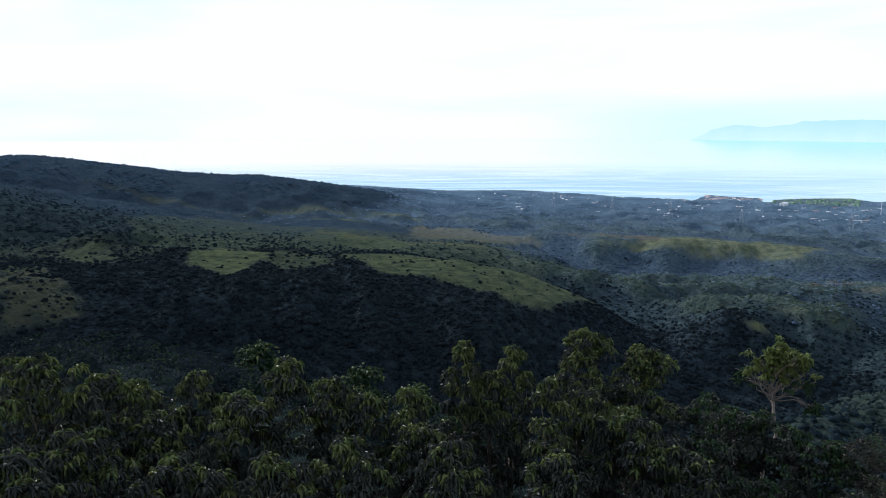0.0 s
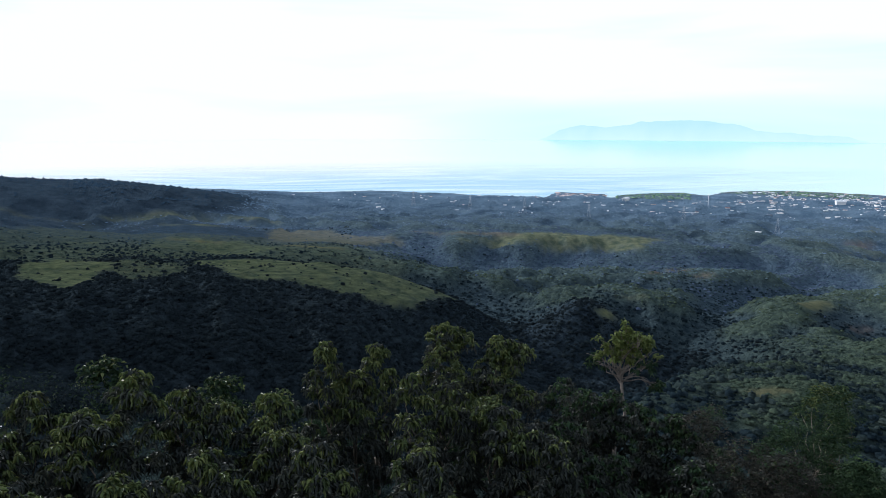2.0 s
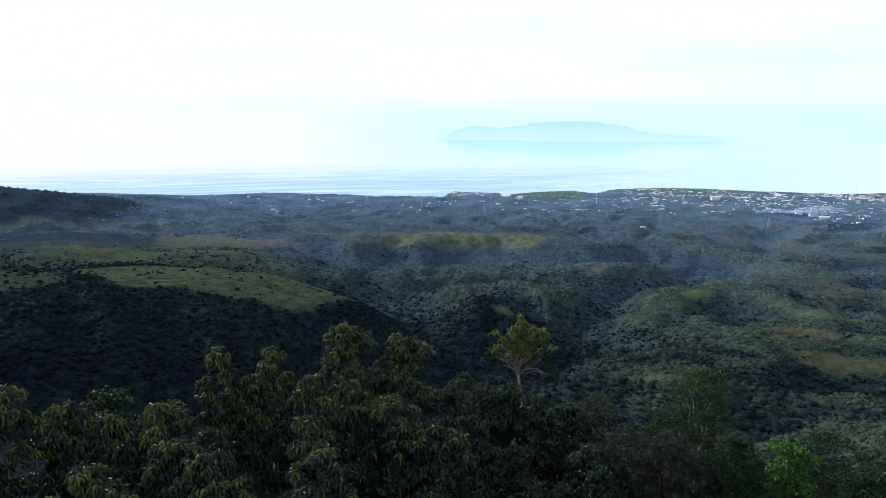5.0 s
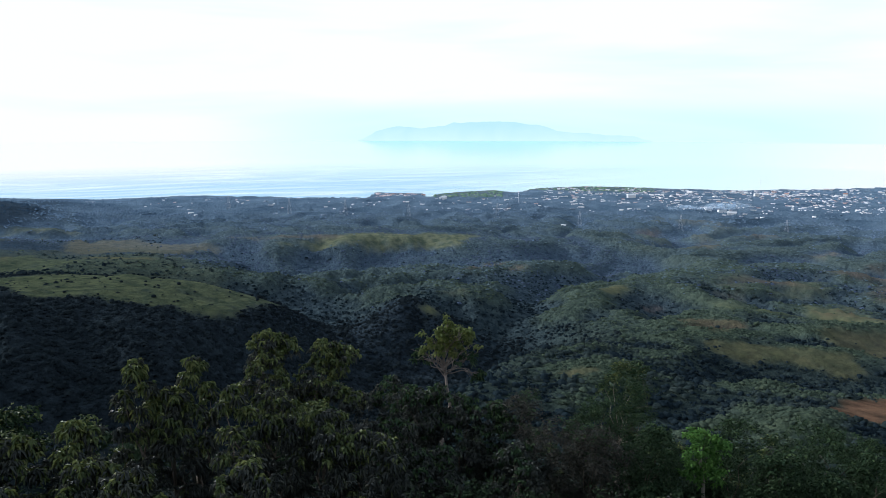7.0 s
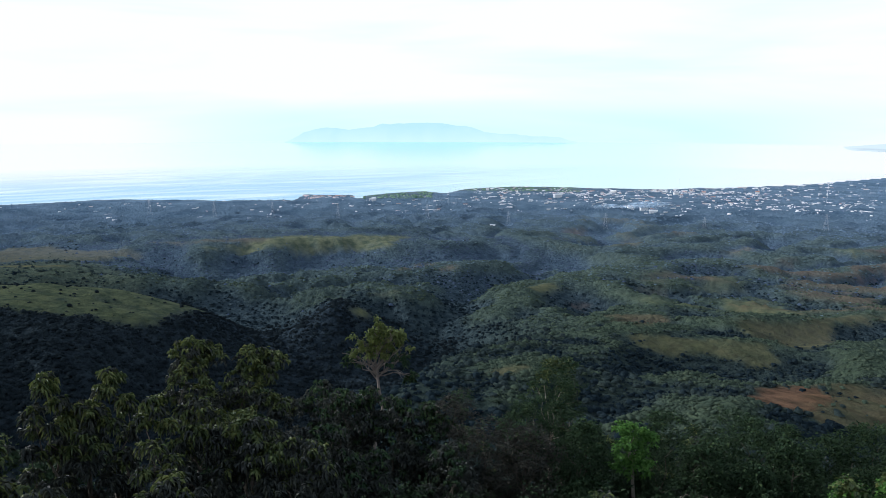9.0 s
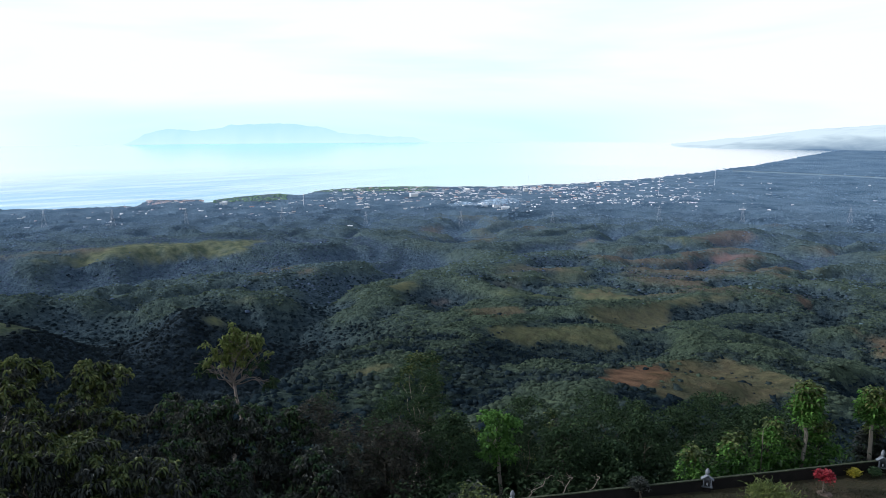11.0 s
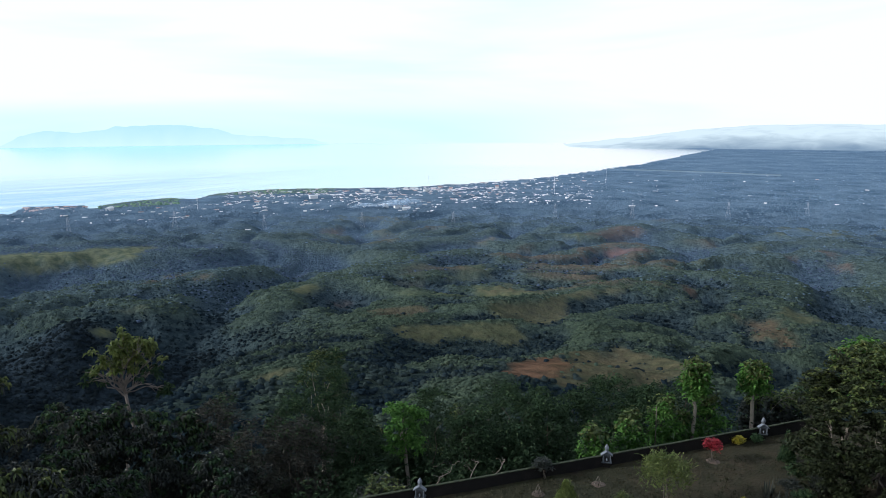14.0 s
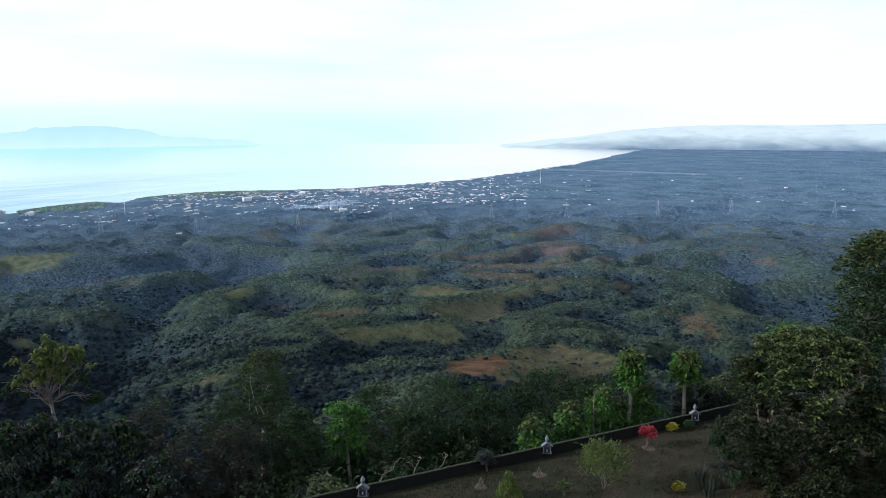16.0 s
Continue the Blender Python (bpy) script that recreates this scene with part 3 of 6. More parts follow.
def land_material():
    """Closed low canopy, with grass, red earth and the haze-paled plain mixed in where they lie."""
    m = bpy.data.materials.new("hill_ground")
    m.use_nodes = True
    tree, link = m.node_tree, m.node_tree.links.new
    bsdf = tree.nodes["Principled BSDF"]
    bsdf.inputs["Roughness"].default_value, bsdf.inputs["Specular IOR Level"].default_value = 0.9, 0.0
    coord = node(tree, "ShaderNodeTexCoord")

    def ramp_of(value, stops):
        ramp = node(tree, "ShaderNodeValToRGB")
        for i, (pos, c) in enumerate(stops):
            e = ramp.color_ramp.elements[i] if i < 2 else ramp.color_ramp.elements.new(1.0)
            e.position, e.color = pos, (*c, 1)
        link(value, ramp.inputs[0])
        return ramp.outputs[0]

    def noise_at(scale, detail=8.0):
        nz = node(tree, "ShaderNodeTexNoise", {"Scale": scale, "Detail": detail, "Roughness": 0.65})
        link(coord.outputs["Object"], nz.inputs["Vector"])
        return nz.outputs["Fac"]

    cells = node(tree, "ShaderNodeTexVoronoi", {"Scale": 0.42, "Randomness": 1.0})
    swirl = node(tree, "ShaderNodeTexNoise", {"Scale": 0.5, "Detail": 4.0})
    grow = node(tree, "ShaderNodeVectorMath", {"Scale": 3.2}, operation="SCALE")
    link(coord.outputs["Object"], swirl.inputs["Vector"]), link(swirl.outputs["Color"], grow.inputs[0])
    shifted = node(tree, "ShaderNodeVectorMath", operation="ADD")
    link(coord.outputs["Object"], shifted.inputs[0]), link(grow.outputs[0], shifted.inputs[1])
    link(shifted.outputs[0], cells.inputs["Vector"])
    split = node(tree, "ShaderNodeSeparateColor")
    link(cells.outputs["Color"], split.inputs[0])
    blend = node(tree, "ShaderNodeMath", {1: 0.30}, operation="MULTIPLY")
    link(split.outputs[0], blend.inputs[0])
    tone = node(tree, "ShaderNodeMath", {1: 0.85}, operation="MULTIPLY_ADD")
    link(noise_at(0.16, 9.0), tone.inputs[0]), link(blend.outputs[0], tone.inputs[2])
    last = ramp_of(tone.outputs[0], ((0.30, (0.012, 0.020, 0.023)), (0.85, (0.045, 0.064, 0.060)), (0.57, (0.025, 0.038, 0.039))))

    def over(a, b, name):
        att = node(tree, "ShaderNodeAttribute", attribute_name=name)
        mix = node(tree, "ShaderNodeMix", data_type="RGBA")
        link(att.outputs["Fac"], mix.inputs["Factor"]), link(a, mix.inputs[6]), link(b, mix.inputs[7])
        return mix.outputs[2]

    # Valley shade, then haze with distance, put into the ground colour.
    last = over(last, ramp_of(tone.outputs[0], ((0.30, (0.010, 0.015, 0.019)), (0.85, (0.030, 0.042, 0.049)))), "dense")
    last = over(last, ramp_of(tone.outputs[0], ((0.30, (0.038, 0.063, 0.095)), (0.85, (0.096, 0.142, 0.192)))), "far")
    # Bushes with sunlight put into their colour, bluer for haze when far.
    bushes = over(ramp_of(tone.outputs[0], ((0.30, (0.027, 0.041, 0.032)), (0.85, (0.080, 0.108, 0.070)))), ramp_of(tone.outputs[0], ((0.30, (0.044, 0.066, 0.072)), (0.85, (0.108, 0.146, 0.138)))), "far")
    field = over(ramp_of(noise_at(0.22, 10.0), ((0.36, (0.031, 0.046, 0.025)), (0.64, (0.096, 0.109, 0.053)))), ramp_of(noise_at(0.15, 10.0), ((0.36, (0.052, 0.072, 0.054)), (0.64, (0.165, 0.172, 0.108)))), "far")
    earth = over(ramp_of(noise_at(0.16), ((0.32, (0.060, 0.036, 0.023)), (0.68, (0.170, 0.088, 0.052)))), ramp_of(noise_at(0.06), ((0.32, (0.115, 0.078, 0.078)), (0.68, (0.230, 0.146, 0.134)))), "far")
    # The plain, far and blue layers hold haze in their colours.
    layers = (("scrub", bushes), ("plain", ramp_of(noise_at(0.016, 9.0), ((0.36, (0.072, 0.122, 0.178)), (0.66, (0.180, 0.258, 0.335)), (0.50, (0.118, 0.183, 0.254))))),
              ("far_haze", ramp_of(noise_at(0.008), ((0.36, (0.100, 0.165, 0.245)), (0.64, (0.175, 0.255, 0.335))))), ("blue", ramp_of(noise_at(0.08), ((0.3, (0.025, 0.040, 0.057)), (0.7, (0.049, 0.072, 0.096))))), ("grass", field), ("soil", earth))
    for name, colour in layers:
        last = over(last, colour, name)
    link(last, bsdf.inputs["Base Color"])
    # leafy relief, slight on open ground
    grass = node(tree, "ShaderNodeAttribute", attribute_name="grass")
    soil = node(tree, "ShaderNodeAttribute", attribute_name="soil")
    either = node(tree, "ShaderNodeMath", operation="MAXIMUM")
    link(grass.outputs["Fac"], either.inputs[0]), link(soil.outputs["Fac"], either.inputs[1])
    closed = node(tree, "ShaderNodeMapRange", {1: 0.0, 2: 1.0, 3: 0.9, 4: 0.15})
    link(either.outputs[0], closed.inputs[0])
    # round crowns of low trees, with leafy roughness on them
    crown = node(tree, "ShaderNodeMath", {1: -0.7}, operation="MULTIPLY")
    link(cells.outputs["Distance"], crown.inputs[0])
    height = node(tree, "ShaderNodeMath", {1: 0.9}, operation="MULTIPLY_ADD")
    link(noise_at(0.7, 10.0), height.inputs[0]), link(crown.outputs[0], height.inputs[2])
    b = node(tree, "ShaderNodeBump", {"Distance": 2.4})
    link(closed.outputs[0], b.inputs["Strength"]), link(height.outputs[0], b.inputs["Height"])
    link(b.outputs[0], bsdf.inputs["Normal"])
    return m


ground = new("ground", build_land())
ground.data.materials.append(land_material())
tagged(ground, "hilly green ground with grass clearings and reddish bare soil", "ground", kind="structure")


# ================= the sea =================
def sea_material():
    m = bpy.data.materials.new("sea_water")
    m.use_nodes = True
    tree, link = m.node_tree, m.node_tree.links.new
    tree.nodes.remove(tree.nodes["Principled BSDF"])
    coord = node(tree, "ShaderNodeTexCoord")
    stretch = node(tree, "ShaderNodeMapping", {"Scale": (0.0008, 0.0026, 1.0), "Rotation": (0, 0, radians(14))})
    link(coord.outputs["Object"], stretch.inputs["Vector"])
    streak = node(tree, "ShaderNodeTexNoise", {"Scale": 1.6, "Detail": 6.0, "Roughness": 0.55, "Distortion": 3.4})
    link(stretch.outputs[0], streak.inputs["Vector"])
    # wind-ruffled lanes reflect less and bluer light than the slicks; offshore, haze is put into a paler tint
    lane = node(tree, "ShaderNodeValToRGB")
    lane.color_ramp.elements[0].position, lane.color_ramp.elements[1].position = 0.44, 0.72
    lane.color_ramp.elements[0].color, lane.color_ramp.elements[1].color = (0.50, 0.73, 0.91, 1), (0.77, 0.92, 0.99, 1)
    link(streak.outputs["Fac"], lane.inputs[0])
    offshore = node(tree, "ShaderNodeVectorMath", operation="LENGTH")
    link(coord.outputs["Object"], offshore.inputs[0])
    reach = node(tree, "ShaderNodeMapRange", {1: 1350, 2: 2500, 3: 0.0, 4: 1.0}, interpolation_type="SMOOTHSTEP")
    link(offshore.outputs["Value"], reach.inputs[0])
    # Cyan tint offshore, fixed around one bearing.
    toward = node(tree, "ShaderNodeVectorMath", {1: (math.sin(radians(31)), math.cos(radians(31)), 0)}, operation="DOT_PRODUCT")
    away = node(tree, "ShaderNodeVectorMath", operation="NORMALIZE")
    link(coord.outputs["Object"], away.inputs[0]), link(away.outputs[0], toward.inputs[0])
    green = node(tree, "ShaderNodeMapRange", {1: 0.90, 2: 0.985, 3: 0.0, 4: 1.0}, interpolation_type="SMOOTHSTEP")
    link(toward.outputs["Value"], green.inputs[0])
    # Glare on the bay, painted as a whiter tint by bearing.
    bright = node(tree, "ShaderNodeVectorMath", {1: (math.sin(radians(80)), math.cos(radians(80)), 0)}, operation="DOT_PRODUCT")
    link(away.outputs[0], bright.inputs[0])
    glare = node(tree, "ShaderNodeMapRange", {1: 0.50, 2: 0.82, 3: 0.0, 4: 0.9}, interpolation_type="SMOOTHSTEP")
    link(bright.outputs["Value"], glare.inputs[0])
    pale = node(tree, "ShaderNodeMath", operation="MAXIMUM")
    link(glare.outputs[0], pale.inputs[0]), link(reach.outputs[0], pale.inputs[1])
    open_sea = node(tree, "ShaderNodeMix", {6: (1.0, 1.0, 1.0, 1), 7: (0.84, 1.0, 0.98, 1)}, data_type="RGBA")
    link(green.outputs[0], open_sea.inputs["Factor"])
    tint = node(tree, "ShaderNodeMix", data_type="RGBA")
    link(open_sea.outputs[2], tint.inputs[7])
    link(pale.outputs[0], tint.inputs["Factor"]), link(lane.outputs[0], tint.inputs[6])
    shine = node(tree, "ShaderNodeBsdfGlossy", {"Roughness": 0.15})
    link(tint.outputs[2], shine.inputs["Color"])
    body = node(tree, "ShaderNodeBsdfDiffuse", {"Color": (0.10, 0.24, 0.34, 1)})
    fresnel = node(tree, "ShaderNodeFresnel", {"IOR": 1.7})
    mix = node(tree, "ShaderNodeMixShader")
    link(fresnel.outputs[0], mix.inputs[0]), link(body.outputs[0], mix.inputs[1]), link(shine.outputs[0], mix.inputs[2])
    link(mix.outputs[0], tree.nodes["Material Output"].inputs["Surface"])
    return m


def ring(name, r0, r1, z, az0, az1, n, k):
    A, R = np.meshgrid(np.radians(np.linspace(az0, az1, n)), np.geomspace(r0, r1, k), indexing="ij")
    idx = np.arange(n * k).reshape(n, k)
    quads = np.stack([idx[:-1, :-1], idx[1:, :-1], idx[1:, 1:], idx[:-1, 1:]], -1).reshape(-1, 4)
    return mesh_of(name, np.stack([R * np.sin(A), R * np.cos(A), np.full_like(A, z)], -1).reshape(-1, 3), quads[:, ::-1])


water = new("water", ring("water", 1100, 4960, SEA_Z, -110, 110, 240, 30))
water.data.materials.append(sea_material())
tagged(water, "calm pale blue sea with bright streaks", "water", kind="structure")


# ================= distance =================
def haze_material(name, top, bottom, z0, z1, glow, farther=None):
    """Distance with bright haze put into a glowing colour; farther names two bearings between which it pales as if
    receding.
    """
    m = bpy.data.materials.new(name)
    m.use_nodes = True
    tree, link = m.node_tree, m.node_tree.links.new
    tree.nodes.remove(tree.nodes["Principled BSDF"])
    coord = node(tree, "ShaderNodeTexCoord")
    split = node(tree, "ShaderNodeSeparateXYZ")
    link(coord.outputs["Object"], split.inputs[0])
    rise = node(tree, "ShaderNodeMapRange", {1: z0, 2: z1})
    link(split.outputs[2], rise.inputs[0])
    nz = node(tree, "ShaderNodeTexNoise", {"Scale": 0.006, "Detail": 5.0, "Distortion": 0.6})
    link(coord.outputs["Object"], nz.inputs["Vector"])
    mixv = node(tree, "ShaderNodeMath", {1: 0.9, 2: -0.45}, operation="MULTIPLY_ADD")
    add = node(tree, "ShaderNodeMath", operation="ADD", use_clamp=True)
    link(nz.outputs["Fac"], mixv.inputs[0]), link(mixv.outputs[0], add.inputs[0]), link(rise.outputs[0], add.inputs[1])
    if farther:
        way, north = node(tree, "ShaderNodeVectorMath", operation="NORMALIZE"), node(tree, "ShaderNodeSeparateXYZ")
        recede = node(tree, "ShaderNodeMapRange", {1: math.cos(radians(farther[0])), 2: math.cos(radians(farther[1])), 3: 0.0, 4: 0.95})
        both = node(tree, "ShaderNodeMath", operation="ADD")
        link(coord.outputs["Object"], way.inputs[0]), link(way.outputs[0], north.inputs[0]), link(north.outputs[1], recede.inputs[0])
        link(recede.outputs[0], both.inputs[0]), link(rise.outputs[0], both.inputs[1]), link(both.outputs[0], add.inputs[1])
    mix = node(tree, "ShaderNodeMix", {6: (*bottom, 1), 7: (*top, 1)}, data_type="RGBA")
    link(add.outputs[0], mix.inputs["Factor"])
    # Haze light painted as emission, so the range glows by itself.
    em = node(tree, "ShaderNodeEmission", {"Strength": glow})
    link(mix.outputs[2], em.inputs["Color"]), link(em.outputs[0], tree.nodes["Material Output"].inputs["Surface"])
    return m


def far_profile(name, az0, az1, r, crest, foot, n=160, depth=120, rough=8.0, seed=1):
    """A far range: crest(az) gives dips of its skyline, foot the dip of its base; front face, top and back."""
    az = np.linspace(az0, az1, n)
    top = EYE_Z - r * np.tan(np.radians(crest(az)))
    low = EYE_Z - r * np.tan(np.radians(foot(az)))
    top = np.maximum(top + rough * (fractal(az * 40, az * 0 + seed, 60, seed, 4) - 0.5) * np.clip((top - low) / 30, 0, 1), low)
    rows = []
    for k, f in enumerate((0, 0.25, 0.5, 0.75, 1.0)):
        rr = r - depth + depth * f
        zz = low + (top - low) * math.sin(f * math.pi / 2)
        rows.append(np.stack([rr * np.sin(np.radians(az)), rr * np.cos(np.radians(az)), zz], -1))
    rows.append(rows[-1] * np.array([1.008, 1.008, 1]) + np.array([0, 0, -1]) * (top - low)[:, None])
    v = np.stack(rows, 1)
    idx = np.arange(v.shape[0] * v.shape[1]).reshape(v.shape[:2])
    quads = np.stack([idx[:-1, :-1], idx[1:, :-1], idx[1:, 1:], idx[:-1, 1:]], -1).reshape(-1, 4)
    return mesh_of(name, v.reshape(-1, 3), quads, None, True)


island = new("island", far_profile("island", 19.0, 42.0, 4900,
             lambda a: np.interp(a, [19, 20.4, 22.6, 24.1, 25.5, 27.6, 29.6, 31.5, 32.9, 34.1, 34.8, 37.5, 40.2, 42], [1.6, 1.0, 0.62, 0.58, 0.36, 0.22, 0.10, 0.14, 0.2, 0.4, 0.8, 1.05, 1.2, 1.55]),
             lambda a: a * 0 + 1.66, depth=60, rough=44.0))
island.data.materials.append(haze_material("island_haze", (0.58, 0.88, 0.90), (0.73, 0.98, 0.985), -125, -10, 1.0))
tagged(island, "hazy pale blue mountain island far across the sea", "island", kind="structure")
hills = new("far_hills", far_profile("far_hills", 60.3, 118.0, 4700,
            lambda a: np.interp(a, [60.3, 61.7, 64.2, 66.3, 70.2, 74, 80, 88, 118], [1.74, 1.62, 1.34, 1.08, 0.62, 0.28, 0.2, 0.14, 0.1]),
            lambda a: np.interp(a, [60.3, 66.3, 78, 118], [1.75, 2.0, 2.1, 2.1]), depth=950, n=260, rough=14.0))
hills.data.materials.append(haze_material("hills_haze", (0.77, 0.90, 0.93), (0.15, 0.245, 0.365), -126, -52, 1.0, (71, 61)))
tagged(hills, "long hazy blue mountain slope behind the coastal plain", "hills", kind="structure")


# ================= woods =================
def dome(rings):
    """A unit crown open below: rings are (count, radius, height) from the top down."""
    v, f = [(0, 0, 1.0)], []
    start, prev = 1, [0]
    for k, (n, r, h) in enumerate(rings):
        cur = list(range(start, start + n))
        v += [(r * math.cos(6.2832 * (i + 0.5 * k) / n), r * math.sin(6.2832 * (i + 0.5 * k) / n), h) for i in range(n)]
        if len(prev) == 1:
            f += [(0, cur[i], cur[(i + 1) % n]) for i in range(n)]
        else:
            m, i, j = len(prev), 0, 0
            while i < m or j < n:
                if j >= n or (i < m and (i + 0.5) / m < (j + 0.5) / n):
                    f.append((prev[i % m], cur[j % n], prev[(i + 1) % m]))
                    i += 1
                else:
                    f.append((prev[i % m], cur[j % n], cur[(j + 1) % n]))
                    j += 1
        start, prev = start + n, cur
    return np.array(v), np.array(f)


DOME_NEAR = dome(((6, 0.74, 0.80), (8, 1.0, 0.05)))
DOME_FAR = dome(((5, 0.74, 0.74), (6, 1.0, -0.1)))
TENT = dome(((6, 1.0, -0.25),))


def crowns(name, mat, xs, ys, sizes, shape, label, seed, tall=1.0, rough=0.24, tufts=0):
    """Joined tree crowns, lobed and uneven, standing on the land; one object that nobody could count."""
    g = np.random.default_rng(seed)
    v, f = shape
    unit = v / np.linalg.norm(v, axis=1)[:, None]
    kinds = []
    for _ in range(14):
        lobes = g.normal(size=(6, 3))
        lobes[:, 2] = np.abs(lobes[:, 2])
        lobes /= np.linalg.norm(lobes, axis=1)[:, None]
        bulge = np.max(np.clip(unit @ lobes.T, 0, 1) ** 4, axis=1)
        kinds.append(v * (0.70 + 0.40 * bulge + rough * g.uniform(-1, 1, len(v)))[:, None])
    n, m = len(xs), len(v)
    base = np.array(kinds)[g.integers(0, 14, n)] * (1 + 0.10 * g.normal(size=(n, m, 1)))
    turn = g.uniform(0, 6.283, n)
    c, s = np.cos(turn)[:, None], np.sin(turn)[:, None]
    sx, sy = (sizes * g.uniform(0.8, 1.3, n))[:, None], (sizes * g.uniform(0.8, 1.2, n))[:, None]
    sz = (sizes * g.uniform(0.7, 1.2, n) * tall)[:, None]
    X, Y = base[..., 0] * sx, base[..., 1] * sy
    out = np.stack([xs[:, None] + X * c - Y * s, ys[:, None] + X * s + Y * c, land_z(xs, ys)[:, None] + sz * (base[..., 2] + 0.22)], -1)
    faces = (f[None] + (np.arange(n) * m)[:, None, None]).reshape(-1, 3)
    verts, blocks = out.reshape(-1, 3), [faces]
    if tufts:
        # ragged leaf clumps over each crown
        pick = g.integers(0, min(m, 12), (n, tufts))
        c = np.take_along_axis(out, pick[..., None], 1)
        c2 = np.take_along_axis(out, g.integers(0, min(m, 12), (n, tufts))[..., None], 1)
        c = c + (c2 - c) * g.uniform(0, 0.5, (n, tufts, 1))
        mid = np.stack([xs, ys, land_z(xs, ys)], -1)[:, None]
        nrm = (c - mid) / sizes[:, None, None] + np.array([0, 0, 0.3]) + 0.7 * g.normal(size=c.shape)
        nrm /= np.linalg.norm(nrm, axis=2)[..., None]
        t = np.cross(nrm, g.normal(size=c.shape))
        t /= np.linalg.norm(t, axis=2)[..., None] + 1e-9
        b = np.cross(nrm, t)
        k = g.uniform(0.20, 0.48, (n, tufts, 1)) * sizes[:, None, None] ** 0.7
        c = c + nrm * k * 0.25
        q = np.stack([c - t * k, c - b * k * 0.7 - nrm * k * 0.4, c + t * k, c + b * k * 0.7 - nrm * k * 0.4], 2).reshape(-1, 3)
        blocks.append(np.arange(n * tufts * 4).reshape(-1, 4) + len(verts))
        verts = np.concatenate([verts, q])
    ob = new(name, mesh_of(name, verts, blocks, mat, True))
    return tagged(ob, label, "trees", kind="stuff")


def leafy(name, mat, xs, ys, sizes, count, label, seed, tall=1.0, leaf=1.0):
    """Trees of the middle distance: rounded crowns of many small leafy sprays."""
    g = np.random.default_rng(seed)
    n = len(xs)
    zs = land_z(xs, ys)
    high = sizes * g.uniform(0.75, 1.3, n) * tall
    wide = sizes * g.uniform(0.85, 1.2, n)
    d = g.normal(size=(n, count, 3))
    d /= np.linalg.norm(d, axis=2)[..., None]
    d[..., 2] = np.where(d[..., 2] < -0.25, -d[..., 2], d[..., 2])
    lobe = g.normal(size=(n, 1, 3))
    lobe /= np.linalg.norm(lobe, axis=2)[..., None]
    off = 0.55 + 0.45 * g.random((n, count, 1)) + 0.18 * np.clip((d * lobe).sum(2, keepdims=True), 0, 1)
    c = d * off * np.stack([wide, wide, high], -1)[:, None] + np.stack([xs, ys, zs + 0.24 * high], -1)[:, None]
    nrm = d + np.array([0, 0, 0.4]) + 0.50 * g.normal(size=d.shape)
    nrm /= np.linalg.norm(nrm, axis=2)[..., None]
    t = np.cross(nrm, g.normal(size=d.shape))
    t /= np.linalg.norm(t, axis=2)[..., None] + 1e-9
    s = np.cross(nrm, t)
    k = (0.24 + 0.20 * g.random((n, count, 1))) * (0.35 + 0.65 * sizes[:, None, None]) * leaf
    q = np.stack([c - t * k, c - s * k * 0.8 - nrm * k * 0.35, c + t * k, c + s * k * 0.8 - nrm * k * 0.35], 2).reshape(-1, 3)
    quads = np.arange(n * count * 4).reshape(-1, 4)
    ob = new(name, mesh_of(name, q, quads, mat))
    return tagged(ob, label, "trees", kind="stuff")


def scatter(count, az0, az1, r0, r1, power, seed, keep_open=True):
    g = np.random.default_rng(seed)
    az = np.radians(g.uniform(az0, az1, count))
    u = g.random(count)
    r = r0 * (r1 / r0) ** u if power == 0 else (r0 ** power + u * (r1 ** power - r0 ** power)) ** (1 / power)
    x, y = r * np.sin(az), r * np.cos(az)
    coast = np.interp(np.degrees(az), COAST_AZ, COAST_R)
    ok = (r < coast - 12) & (land_z(x, y) > SEA_Z + 0.5)
    if keep_open:
        grass, soil = cover(x, y)
        ok &= (np.maximum(grass, soil) < 0.55 * g.random(count)) | (g.random(count) < 0.03)
    return x[ok], y[ok], g


def jittered_lit_share(x, y, g):
    return lit_share(x, y) + 0.05 * g.normal(size=len(x))


def mixed_sizes(g, n, small, large):
    """Many small crowns, few large ones."""
    return small + (large - small) * g.random(n) ** 2.6


def clumped(x, y, g, share):
    """Thins a scatter into clumps with gaps of low growth between."""
    return fractal(x, y, 22, 3, 3) + 0.16 * g.normal(size=len(x)) > np.quantile(fractal(x, y, 22, 3, 3), 1 - share)


def grown(count, az0, az1, r0, r1, power, seed, share):
    x, y, g = scatter(count, az0, az1, r0, r1, power, seed)
    ok = clumped(x, y, g, share)
    return x[ok], y[ok], g


